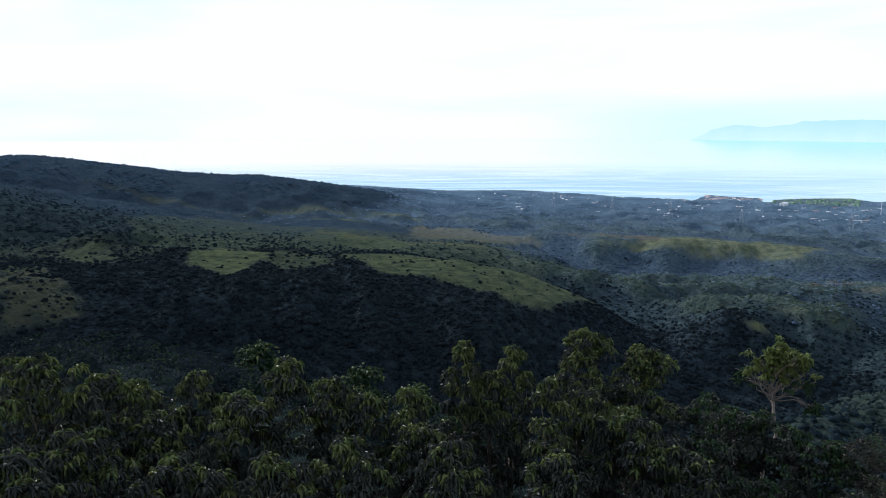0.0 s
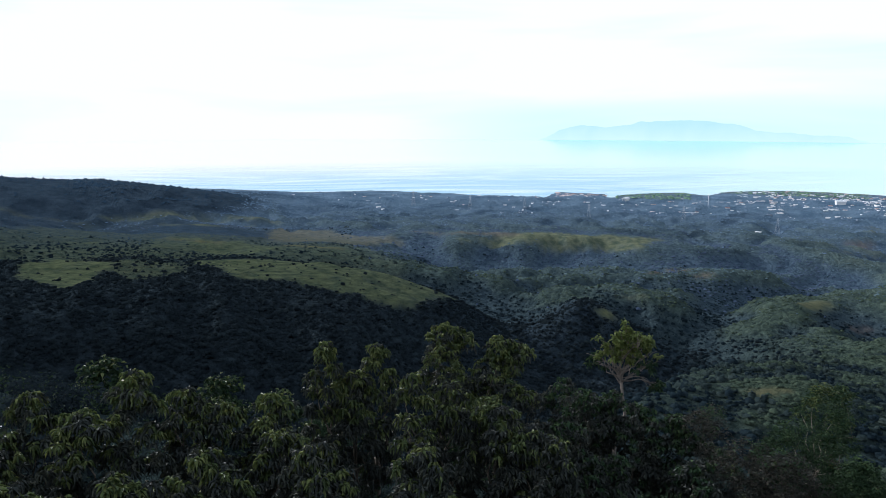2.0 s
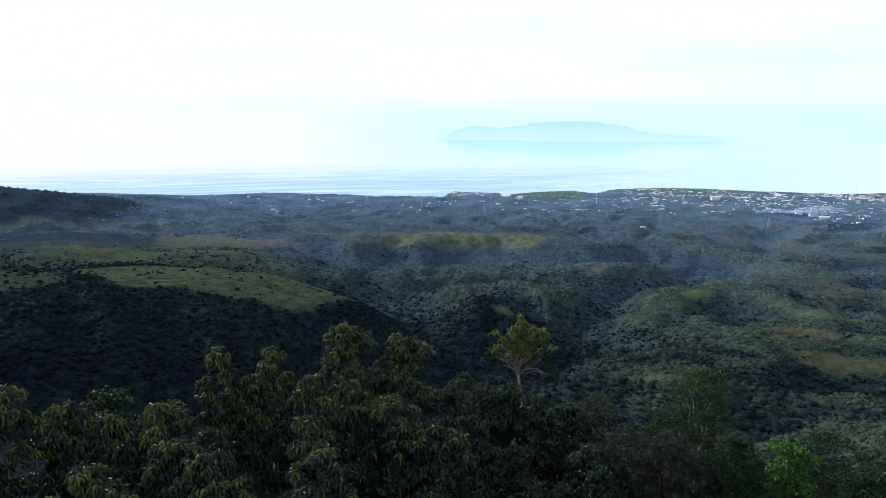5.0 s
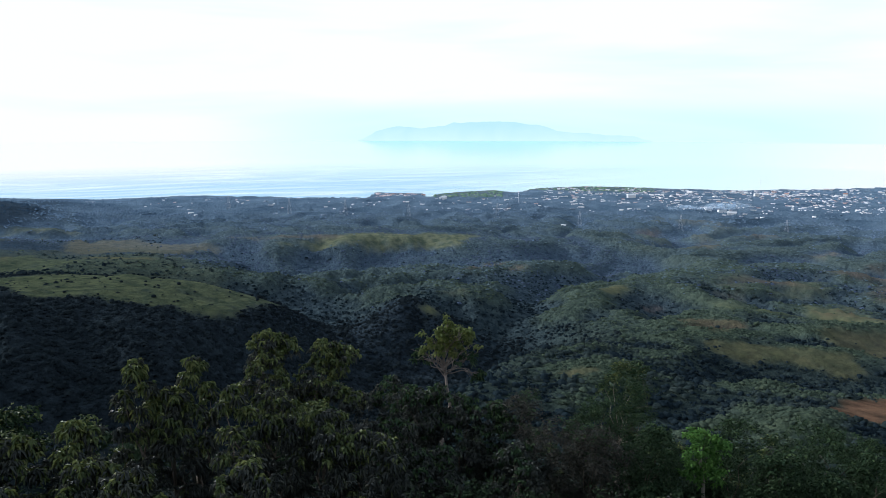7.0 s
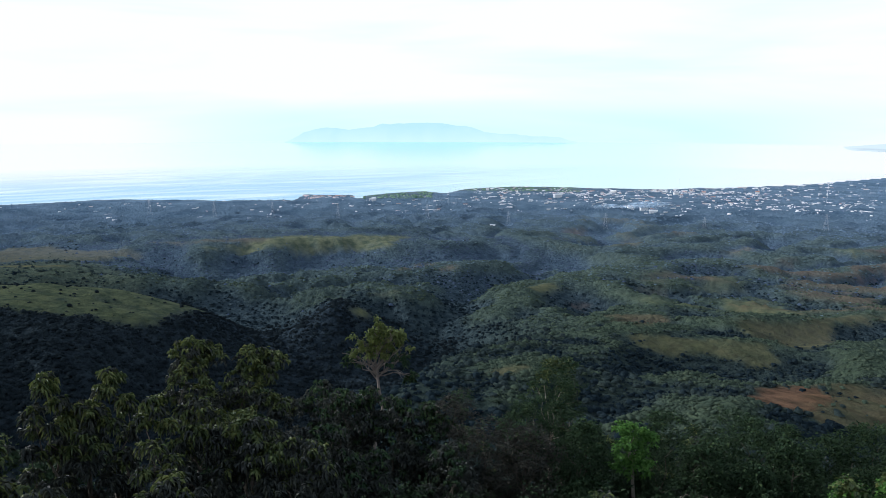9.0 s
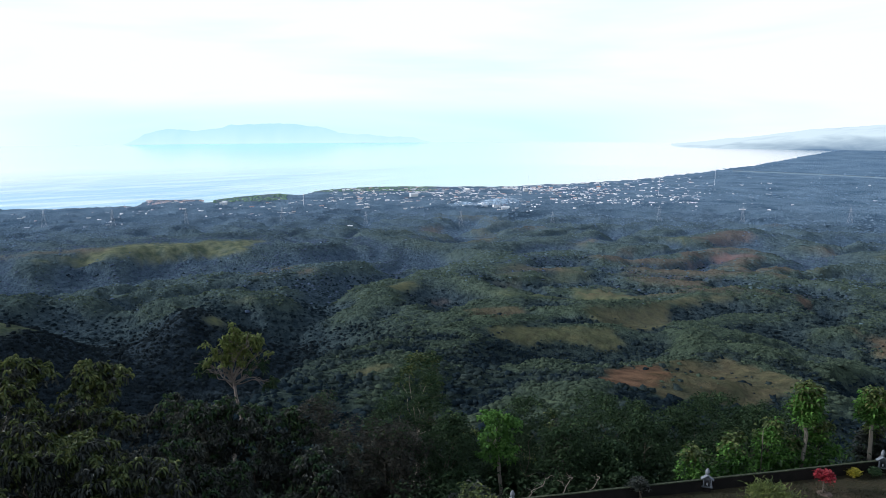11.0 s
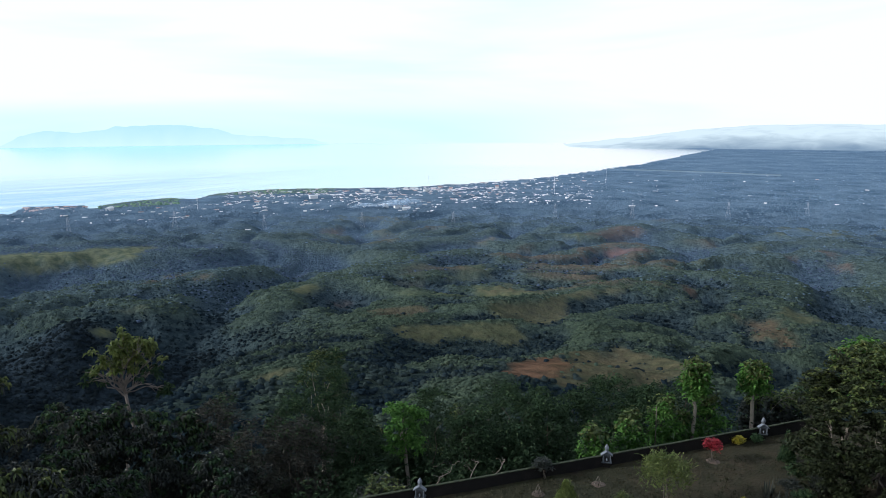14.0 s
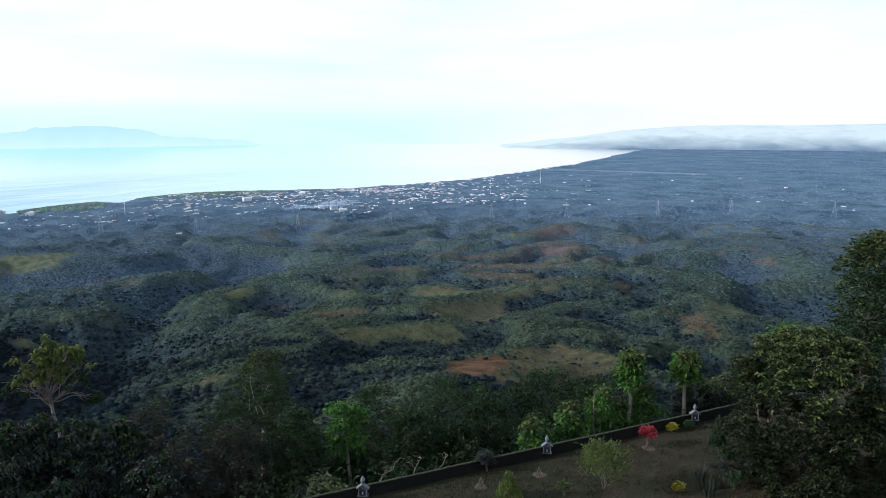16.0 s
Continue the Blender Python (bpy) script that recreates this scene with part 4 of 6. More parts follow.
def woods():
    x, y, g = scatter(420, -42, 12, 36, 80, 1.6, 41, False)
    leafy("edge_bushes", M_WOODS_DARK, x, y, mixed_sizes(g, len(x), 0.7, 1.9), 120, "dense dark bushes on the edge of the slope", 42, 1.1, 0.36)
    x, y, g = scatter(1900, -38, 97, 62, 116, 1.6, 43, False)
    near_valley = np.degrees(np.arctan2(x, y)) < 24
    size = mixed_sizes(g, len(x), 0.8, 1.9)
    leafy("slope_woods", M_WOODS_DARK, x[near_valley], y[near_valley], size[near_valley], 60, "dense dark trees low on the valley slope", 44, 1.1, 0.48)
    leafy("slope_woods", M_WOODS_NEAR, x[~near_valley], y[~near_valley], size[~near_valley], 60, "dense green trees below the garden", 45, 1.1, 0.48)
    for r0, r1, count, power, shape, small, large, seed, tall in ((108, 230, 26000, 1.5, DOME_NEAR, 0.32, 1.15, 11, 0.75), (225, 400, 35000, 1.4, DOME_FAR, 0.36, 1.2, 13, 0.65), (395, 1040, 140000, 1.1, TENT, 0.45, 1.7, 18, 0.6)):
        x, y, g = grown(count, -38, 97, r0, r1, power, seed, 0.95)
        r, az = np.hypot(x, y), np.degrees(np.arctan2(x, y))
        size = mixed_sizes(g, len(x), small, large)
        # Valley crowns take the canopy colour that holds the painted shade.
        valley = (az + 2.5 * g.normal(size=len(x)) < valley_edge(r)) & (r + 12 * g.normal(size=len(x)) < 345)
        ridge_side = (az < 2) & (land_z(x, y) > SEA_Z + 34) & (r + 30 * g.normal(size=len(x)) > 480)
        # Sunlit and shaded crown colours follow the land's shape and the sun.
        share = jittered_lit_share(x, y, g)
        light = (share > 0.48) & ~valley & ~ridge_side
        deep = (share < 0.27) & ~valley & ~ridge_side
        # Crowns farther off take bluer colours that hold painted haze.
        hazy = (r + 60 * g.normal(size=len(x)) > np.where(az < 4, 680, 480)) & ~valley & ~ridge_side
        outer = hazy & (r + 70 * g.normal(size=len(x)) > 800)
        for pick, mat, name, label, low in ((valley & ~ridge_side, M_WOODS_DARK, "slope_woods", "dense woods on the valley slope, coloured dark as in shade", 1.05), (ridge_side, M_RIDGE, "ridge_woods", "dark blue-green woods on the far ridge, bluer with painted haze", 0.8),
                                            (~valley & ~light & ~deep & ~hazy & ~ridge_side, M_WOODS_NEAR, "hillside_woods", "dense green woods on the sides of the hills", 1.0), (deep & ~hazy, M_WOODS, "gully_woods", "dense dark green woods in the gullies of the hills, painted as shaded", 1.0), (light & ~hazy, M_SCRUB, "spur_scrub", "light green scrub and low trees on the spurs, painted sunlit", 0.8),
                                            (hazy & ~light & ~outer, M_WOODS_HILL, "hill_woods", "green woods in the gullies of the low hills, with painted haze", 1.0), (hazy & light & ~outer, M_SCRUB_HILL, "hill_scrub", "light green scrub on the crests of the low hills, painted sunlit and hazy", 0.8),
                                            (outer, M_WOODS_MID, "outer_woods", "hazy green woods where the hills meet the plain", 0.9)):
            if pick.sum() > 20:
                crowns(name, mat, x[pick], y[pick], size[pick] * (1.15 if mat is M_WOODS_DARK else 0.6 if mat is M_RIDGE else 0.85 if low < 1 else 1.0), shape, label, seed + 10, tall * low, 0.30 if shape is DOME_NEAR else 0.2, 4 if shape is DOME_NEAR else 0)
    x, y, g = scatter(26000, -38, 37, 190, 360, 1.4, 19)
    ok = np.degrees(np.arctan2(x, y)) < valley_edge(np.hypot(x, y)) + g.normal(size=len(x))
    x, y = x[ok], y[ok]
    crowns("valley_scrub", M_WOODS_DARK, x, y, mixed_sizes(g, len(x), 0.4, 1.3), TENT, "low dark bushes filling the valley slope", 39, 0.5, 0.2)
    x, y, g = scatter(24000, -38, 97, 880, 1520, 1.0, 14)
    az = np.degrees(np.arctan2(x, y))
    town = (az > 32) & (az < 63) & (np.hypot(x, y) > 1150)
    ok = (~town | (g.random(len(x)) < 0.85)) & (town | (fractal(x, y, 60, 2, 3) + 0.1 * g.normal(size=len(x)) > 0.42))
    grove = ((az > 25) & (az < 30.6) & (np.hypot(x, y) > 1235)) | ((az > 32.2) & (az < 42.5) & (np.hypot(x, y) > 1395))
    ok &= ~grove
    x, y, town = x[ok], y[ok], town[ok]
    ridge_side = (np.degrees(np.arctan2(x, y)) < 2) & (land_z(x, y) > SEA_Z + 34)
    size = g.uniform(0.9, 2.6, len(x)) * np.where(town, 0.8, 1.0)
    crowns("plain_woods", M_WOODS_PLAIN, x[~ridge_side], y[~ridge_side], size[~ridge_side], TENT, "bluish green tree cover of the coastal plain, with painted haze", 24, 0.75)
    crowns("ridge_woods", M_RIDGE, x[ridge_side], y[ridge_side], size[ridge_side] * 1.3, TENT, "dark blue-green woods on the far ridge, bluer with painted haze", 37, 0.6)
    for az0, az1, r0, r1, k in ((25.0, 30.6, 1240, 1400, 700), (32.2, 42.5, 1400, 1515, 900)):
        x, y, g = scatter(k, az0, az1, r0, r1, 1.0, 16 + int(az0))
        crowns("shore_grove", M_GROVE, x, y, g.uniform(1.4, 3.0, len(x)), DOME_FAR, "light green grove on the low headland", 28, 0.55)
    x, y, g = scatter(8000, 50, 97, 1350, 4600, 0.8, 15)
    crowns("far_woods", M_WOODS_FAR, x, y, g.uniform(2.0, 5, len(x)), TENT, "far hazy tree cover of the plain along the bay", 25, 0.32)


woods()


# ================= smoke over the town =================
def smoke():
    m = bpy.data.materials.new("thin_smoke")
    m.use_nodes = True
    tree, link = m.node_tree, m.node_tree.links.new
    tree.nodes.remove(tree.nodes["Principled BSDF"])
    coord = node(tree, "ShaderNodeTexCoord")
    nz = node(tree, "ShaderNodeTexNoise", {"Scale": 0.09, "Detail": 5.0, "Distortion": 1.0})
    link(coord.outputs["Object"], nz.inputs["Vector"])
    fac = node(tree, "ShaderNodeMapRange", {1: 0.36, 2: 0.70, 3: 0.0, 4: 0.46})
    link(nz.outputs["Fac"], fac.inputs[0])
    clear, grey = node(tree, "ShaderNodeBsdfTransparent"), node(tree, "ShaderNodeBsdfDiffuse", {"Color": (0.60, 0.74, 0.86, 1)})
    mix = node(tree, "ShaderNodeMixShader")
    link(fac.outputs[0], mix.inputs[0]), link(clear.outputs[0], mix.inputs[1]), link(grey.outputs[0], mix.inputs[2])
    link(mix.outputs[0], tree.nodes["Material Output"].inputs["Surface"])
    x, y = polar(46.2, 1080)
    root = thing("smoke_plume", (x, y, float(land_z(x, y))), "thin pale grey smoke drifting from the town", "smoke", turn=-46)
    g = np.random.default_rng(9)
    for i in range(7):
        u = i / 6
        bm = bmesh.new()
        bmesh.ops.create_icosphere(bm, subdivisions=3, radius=1.0)
        off = Vector(g.uniform(-9, 9, 3))
        for v in bm.verts:
            v.co *= 1 + 0.35 * noise.noise(v.co * 1.4 + off)
            v.co = Vector((v.co.x * (10 + 14 * u), v.co.y * (5 + 4 * u), v.co.z * (2.2 + 3.0 * u))) + Vector((-44 + 88 * u, 0, 2.5 + 6 * u + 1.5 * math.sin(i * 1.7)))
        part("puff", bm, m, root)


smoke()


# ================= near trees =================
def tube(points, radii, sides=7):
    """A tapered limb through the points."""
    p = np.asarray(points, dtype=float)
    rows = []
    for i, r in enumerate(radii):
        d = p[min(i + 1, len(p) - 1)] - p[max(i - 1, 0)]
        d = d / (np.linalg.norm(d) + 1e-9)
        a = np.cross(d, [0.3, 0.9, 0.2])
        a = a / (np.linalg.norm(a) + 1e-9)
        b = np.cross(d, a)
        th = np.linspace(0, 2 * math.pi, sides, endpoint=False)
        rows.append(p[i] + r * (np.cos(th)[:, None] * a + np.sin(th)[:, None] * b))
    n = len(radii)
    idx = np.arange(n * sides).reshape(n, sides)
    nxt = np.roll(idx, -1, axis=1)
    quads = np.stack([idx[:-1], nxt[:-1], nxt[1:], idx[1:]], -1).reshape(-1, 4)
    v = np.concatenate(rows + [p[-1:]])
    cap = np.stack([idx[-1], nxt[-1], np.full(sides, n * sides)], -1)
    return v, [quads, cap]


def bend(a, b, g, wobble=0.08, steps=5):
    a, b = np.asarray(a, dtype=float), np.asarray(b, dtype=float)
    t = np.linspace(0, 1, steps)[:, None]
    p = a + (b - a) * t
    p[1:-1] += g.normal(size=(steps - 2, 3)) * wobble * np.linalg.norm(b - a)
    p[:, 2] += (np.sin(t[:, 0] * math.pi) * 0.06) * np.linalg.norm(b - a)
    return p


def sprays(centres, g, leaves=10, length=0.34, width=0.10, droop=0.6, lift=0.35, spread=0.16):
    """Whorls of folded leaves that arch out from each centre and hang."""
    n = len(centres)
    th = g.uniform(0, 6.283, (n, 1)) + np.linspace(0, 6.283, leaves, endpoint=False)[None] + g.uniform(-0.3, 0.3, (n, leaves))
    up = lift * g.uniform(0.2, 1.6, (n, leaves)) - 0.2
    d = np.stack([np.cos(th), np.sin(th), up], -1)
    d /= np.linalg.norm(d, axis=2)[..., None]
    side = np.stack([-np.sin(th), np.cos(th), g.uniform(-0.5, 0.5, (n, leaves))], -1)
    L = length * g.uniform(0.65, 1.25, (n, leaves, 1))
    base = centres[:, None] + g.normal(size=(n, leaves, 3)) * spread * np.array([1, 1, 0.8])
    hang = np.zeros((n, leaves, 3))
    hang[..., 2] = -droop * g.uniform(0.4, 1.5, (n, leaves))
    mid = base + d * L * 0.5 + hang * L * 0.28
    tip = base + d * L * 0.85 + hang * L
    w = width * g.uniform(0.8, 1.2, (n, leaves, 1)) / 2
    fold = np.array([0, 0, 1.0]) * w * 0.5
    v = np.stack([base, mid - side * w + fold, tip, mid + side * w + fold], 2).reshape(-1, 3)
    k = np.arange(n * leaves)[:, None] * 4
    return v, np.concatenate([k + [0, 1, 2], k + [0, 2, 3]])


def dome_points(g, centre, radii, count, inner=0.25):
    d = g.normal(size=(count, 3))
    d /= np.linalg.norm(d, axis=1)[:, None]
    d[:, 2] = np.where(d[:, 2] < -0.35, -d[:, 2], d[:, 2])
    r = np.where(g.random(count) < inner, g.uniform(0.35, 0.8, count), g.uniform(0.85, 1.08, count))
    return np.asarray(centre) + d * r[:, None] * np.asarray(radii)


def make_tree(name, at, top, radius, label, seed, lobes=9, per_lobe=34, leaf=(10, 0.34, 0.10, 0.6, 0.35), mat=None, young=0.12, young_mat=None,
              crown_low=0.2, lobe_size=0.46, bark=None, trunk_r=0.14, group="", category="tree", limbs=6, lean=0.0, slim=False, mottled=0.12, tuft=0.45, fork_at=None):
    """A broadleaf tree on its tapered trunk: limbs run to the lobes of the crown, leaf sprays cover these."""
    g = np.random.default_rng(seed)
    z0 = float(land_z(at[0], at[1]))
    h = top - z0
    mat, young_mat, bark = mat or M_LEAF, young_mat or M_LEAF_YOUNG, bark or M_BARK
    root = thing(name, (at[0], at[1], z0 - 0.05), label, category, group)
    fork = np.array([lean * 0.5, 0.0, h * (fork_at or max(0.25, crown_low + 0.12))])
    v, f = tube(bend((0, 0, -0.3), fork, g, 0.03), np.linspace(trunk_r * 1.25, trunk_r * 0.8, 5), 9)
    part("trunk", mesh_of("trunk", v, f, bark, True), bark, root)
    centres, sizes = [], []
    for i in range(lobes):
        s = radius * lobe_size * g.uniform(0.75, 1.2)
        u = (i + 0.5) / lobes
        z = h * (crown_low + (1 - crown_low) * u) - s * (0.9 if i == lobes - 1 else 0.6)
        reach = max(0.0, radius - s) * (0.25 if slim else math.sqrt(max(0.0, 1 - 0.85 * abs(2 * u - 0.9) ** 2.4))) * g.uniform(0.7, 1.05)
        if i == lobes - 1:
            reach *= 0.3
        th = 2.4 * i + g.uniform(-0.5, 0.5)
        centres.append((reach * math.cos(th) + lean, reach * math.sin(th), z)), sizes.append(s)
    order = np.argsort(sizes)[::-1][:limbs]
    for i in order:
        v, f = tube(bend(fork * g.uniform(0.9, 1.0), centres[i], g, 0.07), np.linspace(trunk_r * 0.42, trunk_r * 0.08, 5), 6)
        part("limb", mesh_of("limb", v, f, bark, True), bark, root)
    pts = np.concatenate([dome_points(g, c, (s, s, s * 0.95), per_lobe) for c, s in zip(centres, sizes)])
    # Highest leaves: young ones, with light on the crown top put into their colour.
    height = pts[:, 2] / h + mottled * g.normal(size=len(pts))
    is_young = height > np.quantile(height, 1 - young) if young > 0 else np.zeros(len(pts), dtype=bool)
    k, length, width, droop, lift = leaf
    part("foliage", sprays(pts[~is_young], g, k, length, width, droop, lift, length * tuft), mat, root)
    if is_young.any():
        part("young_foliage", sprays(pts[is_young], g, k, length * 1.05, width * 1.1, droop, lift, length * tuft), young_mat, root, "paler young leaves at the shoot tips, with painted light")
    return root


BROAD = (14, 0.27, 0.085, 0.95, 0.45)
MASS = (9, 0.24, 0.085, 0.5, 0.4)
FINE = (10, 0.24, 0.07, 0.35, 0.5)
DARK_LABEL = "dense broadleaf tree with dark drooping leaves and paler shoots"


M_BARK_DARK = material("dark_bark", [(0.012, 0.010, 0.009), (0.026, 0.022, 0.018), (0.05, 0.042, 0.034)], 4.0, 0.9, 0.7, 14)
M_TWIG = material("twig_bark", [(0.12, 0.10, 0.085), (0.20, 0.165, 0.14), (0.30, 0.26, 0.22)], 4.0, 0.9)


def lone_tree(at):
    """A thin tree: wide bare branches, leaf tufts mostly on its upper shoots."""
    g = np.random.default_rng(207)
    z0 = float(land_z(at[0], at[1]))
    root = thing("lone_tree", (at[0], at[1], z0 - 0.05), "thin spreading tree with bare lower twigs and yellow-green top leaves", "tree", turn=-26)
    h = -2.2 - z0
    fork = np.array([0.05, 0.0, h])
    part("trunk", mesh_of("trunk", *tube(bend((-0.1, 0, -0.3), fork, g, 0.015, 7), np.linspace(0.19, 0.095, 7), 9), M_TWIG, True), M_TWIG, root)
    leafy_ends, bare_ends = [], []
    # sideways reach, height over the fork, share of leaves
    for dx, dz, leaves in ((-0.3, 3.1, 1), (0.5, 2.9, 1), (1.3, 3.2, 1), (1.9, 2.8, 1), (2.4, 2.6, 1), (0.1, 2.3, 1), (-0.8, 2.5, 1), (-1.5, 1.9, 0.8), (-2.2, 1.3, 0.8), (-2.9, 0.9, 0.9), (1.0, 1.9, 0.7),
                           (2.3, 1.4, 0.6), (2.9, 0.3, 0.5), (3.5, -0.5, 0.8), (2.9, -0.3, 0.3), (-1.6, 0.9, 0.2), (1.6, 0.9, 0.1), (0.9, 1.2, 0.1), (-0.8, 1.3, 0.3), (2.2, 0.5, 0.0), (-2.1, 0.4, 0.1), (0.2, 1.5, 0.3)):
        tip = fork + np.array([dx * 0.82, g.uniform(-0.9, 0.9), dz])
        line = bend(fork * [1, 1, g.uniform(0.93, 1.0)], tip, g, 0.07, 6)
        part("limb", mesh_of("limb", *tube(line, np.linspace(0.06, 0.016, 6), 6), M_TWIG, True), M_TWIG, root)
        for _ in range(5):
            start = line[int(g.integers(2, 5))]
            end = start + (tip - fork) * g.uniform(0.2, 0.45) + g.normal(size=3) * 0.34
            part("twig", tube(bend(start, end, g, 0.06), np.linspace(0.024, 0.008, 5), 5), M_TWIG, root)
            (leafy_ends if g.random() < leaves * 0.8 else bare_ends).append(end)
        if g.random() < leaves + 0.2:
            leafy_ends += [tip + g.normal(size=3) * 0.16 for _ in range(3)]
    ends = np.array(leafy_ends)
    part("foliage", sprays(ends[ends[:, 2] < h + 1.0], g, 18, 0.38, 0.14, 0.8, 0.5, 0.09), M_LEAF_OLIVE, root)
    # Sunlight on the upper shoots is put into the brighter leaf colour.
    part("young_foliage", sprays(ends[ends[:, 2] >= h + 1.0], g, 26, 0.36, 0.15, 0.7, 0.6, 0.11), M_LEAF_TOP, root, "yellow-green leaves on the upper shoots, coloured as sunlit")


def near_trees():
    # the row of big-leaved trees at the edge of the slope: x, y, top, crown radius, share of young leaves
    row = [(-13.9, 23.1, 9.4, 2.6, 0.16), (-13.1, 25.9, 7.7, 2.1, 0.14), (-11.4, 20.0, 8.0, 2.4, 0.08), (-10.4, 28.2, 6.9, 1.58, 0.14), (-6.2, 26.3, 8.2, 1.6, 0.2), (-7.5, 24.9, 7.3, 2.0, 0.12),
           (-10.9, 24.7, 6.4, 2.0, 0.1), (-4.5, 27.6, 6.9, 1.3, 0.16), (-1.3, 27.0, 6.7, 1.4, 0.2), (-3.1, 27.3, 6.3, 1.3, 0.16), (0.9, 30.0, 7.7, 1.1, 0.3), (3.1, 30.3, 7.4, 1.15, 0.3),
           (2.1, 29.9, 6.3, 1.5, 0.2), (3.9, 24.7, 8.0, 0.85, 0.34), (-3.2, 21.8, 6.9, 2.0, 0.08), (0.3, 23.0, 6.3, 1.8, 0.08), (-5.3, 20.3, 7.1, 2.0, 0.06), (-8.0, 19.4, 7.5, 2.1, 0.06),
           (3.9, 22.7, 5.9, 1.6, 0.08), (7.7, 26.9, 5.4, 1.8, 0.12), (9.1, 25.4, 4.8, 2.1, 0.1), (-11.0, 16.7, 8.9, 2.1, 0.06), (-0.9, 25.0, 6.0, 1.4, 0.14), (6.2, 28.3, 6.2, 1.5, 0.2),
           (-14.8, 31.0, 5.4, 2.4, 0.10), (-19.5, 30.0, 7.0, 2.6, 0.10), (-17.5, 21.0, 7.4, 2.2, 0.08)]
    for i, (x, y, top, r, young) in enumerate(row):
        make_tree("broadleaf_tree", (x, y), top, r, DARK_LABEL, 100 + i, int(15 + 7 * r), 16, BROAD, M_LEAF, young * 0.8 + 0.06, crown_low=0.1, lobe_size=0.27, tuft=0.16, mottled=0.3, group="row of trees below the eye")
    mid = [(7.8, 37.4, 6.1, 2.4, 15, 44), (10.9, 36.6, 5.4, 2.5, 15, 44), (9.2, 33.4, 3.2, 2.2, 12, 38), (12.8, 33.0, 1.6, 2.2, 10, 36), (11.6, 41.5, 1.6, 2.4, 10, 36), (16.1, 40.8, 0.9, 2.9, 12, 38), (19.4, 37.0, 0.5, 3.0, 12, 38), (15.0, 33.0, -0.6, 2.6, 10, 36), (20.4, 32.0, -1.0, 2.4, 10, 34), (16.6, 38.4, 1.2, 2.3, 14, 38), (18.6, 39.0, 0.7, 2.5, 14, 38), (21.3, 36.0, 0.1, 2.2, 13, 38), (19.0, 43.0, -1.2, 2.6, 12, 34)]
    for i, (x, y, top, r, lobes, per) in enumerate(mid):
        make_tree("broadleaf_tree", (x, y), top, r, "rounded dark green tree on the steep slope", 140 + i, lobes, per, (11, 0.30, 0.11, 0.8, 0.5), M_LEAF, 0.24 if i < 3 else 0.14, M_LEAF_YOUNG if i < 3 else M_LEAF_OLIVE, crown_low=0.1, lobe_size=0.36, tuft=0.2, mottled=0.25, group="trees on the steep slope")
    dry = [(22.4, 34.6, 1.1, 1.5, 11, 34), (22.9, 31.6, 0.4, 1.9, 12, 34), (23.9, 29.8, 0.5, 1.9, 12, 34), (24.3, 36.8, 0.2, 1.9, 9, 30), (25.6, 31.0, -0.5, 2.3, 9, 30), (26.6, 34.2, -0.9, 2.2, 9, 30), (29.6, 33.2, -1.6, 2.0, 8, 28)]
    for i, (x, y, top, r, lobes, per) in enumerate(dry):
        make_tree("scrub_tree", (x, y), top, r, "brownish half-dry scrub tree with thin bare twigs", 160 + i, lobes, per, FINE, M_LEAF_BROWN, 0.05, M_LEAF_OLIVE, crown_low=0.15, lobe_size=0.42, trunk_r=0.08, limbs=9, group="dry scrub trees")
    fine = [(27.0, 28.4, 0.5, 1.9), (30.4, 22.9, 0.5, 1.7), (36.0, 23.8, 0.3, 2.7), (35.4, 20.9, 0.1, 2.0), (40.5, 19.8, 0.3, 2.8), (40.7, 17.0, 0.2, 2.2), (32.6, 27.5, 0.0, 2.4), (26.5, 32.8, 0.6, 2.3), (32.2, 21.0, -0.6, 1.6), (45.0, 16.0, -0.2, 2.4), (34.8, 38.8, -0.1, 2.2), (31.2, 32.7, -2.7, 2.1)]
    lower = [(43.5, 30.6, -3.2, 3.6), (42.0, 25.7, -2.3, 2.5), (46.3, 21.9, -1.8, 2.8), (41.5, 22.4, -1.7, 2.1), (51.0, 20.9, -3.7, 2.4), (41.0, 45.5, -5.0, 2.8), (36.0, 26.5, -2.2, 2.3), (35.5, 31.5, -3.4, 2.4), (38.5, 19.0, -1.9, 1.7), (30.0, 27.0, -3.0, 1.7), (26.5, 27.0, -2.4, 1.8), (34.5, 21.0, -2.6, 1.4)]
    for i, (x, y, top, r) in enumerate(fine + lower):
        make_tree("slope_tree", (x, y), top, r, "fine-leaved dark green tree behind the garden wall", 180 + i, 20, 24, MASS, M_LEAF_DEEP, 0.08, M_LEAF_OLIVE, crown_low=0.1, lobe_size=0.36, mottled=0.2, trunk_r=0.11, group="trees behind the wall")
    make_tree("feathery_tree", (29.8, 34.4), 1.8, 2.3, "tall feathery tree with fine green leaves and bare stems", 205, 20, 20, (10, 0.30, 0.07, 0.5, 0.7), M_LEAF_OLIVE, 0.1, crown_low=0.4, lobe_size=0.28, bark=M_BARK_PALE, trunk_r=0.09, limbs=14)
    lone_tree((23.8, 48.5))
    make_tree("bright_tree", (29.0, 26.4), 0.7, 1.5, "young tree with fresh bright green leaves and a pale trunk", 202, 8, 26, (12, 0.26, 0.12, 0.5, 0.4), M_LEAF_BRIGHT, 0.0, crown_low=0.5, lobe_size=0.42, tuft=0.25, bark=M_BARK_PALE, trunk_r=0.10)
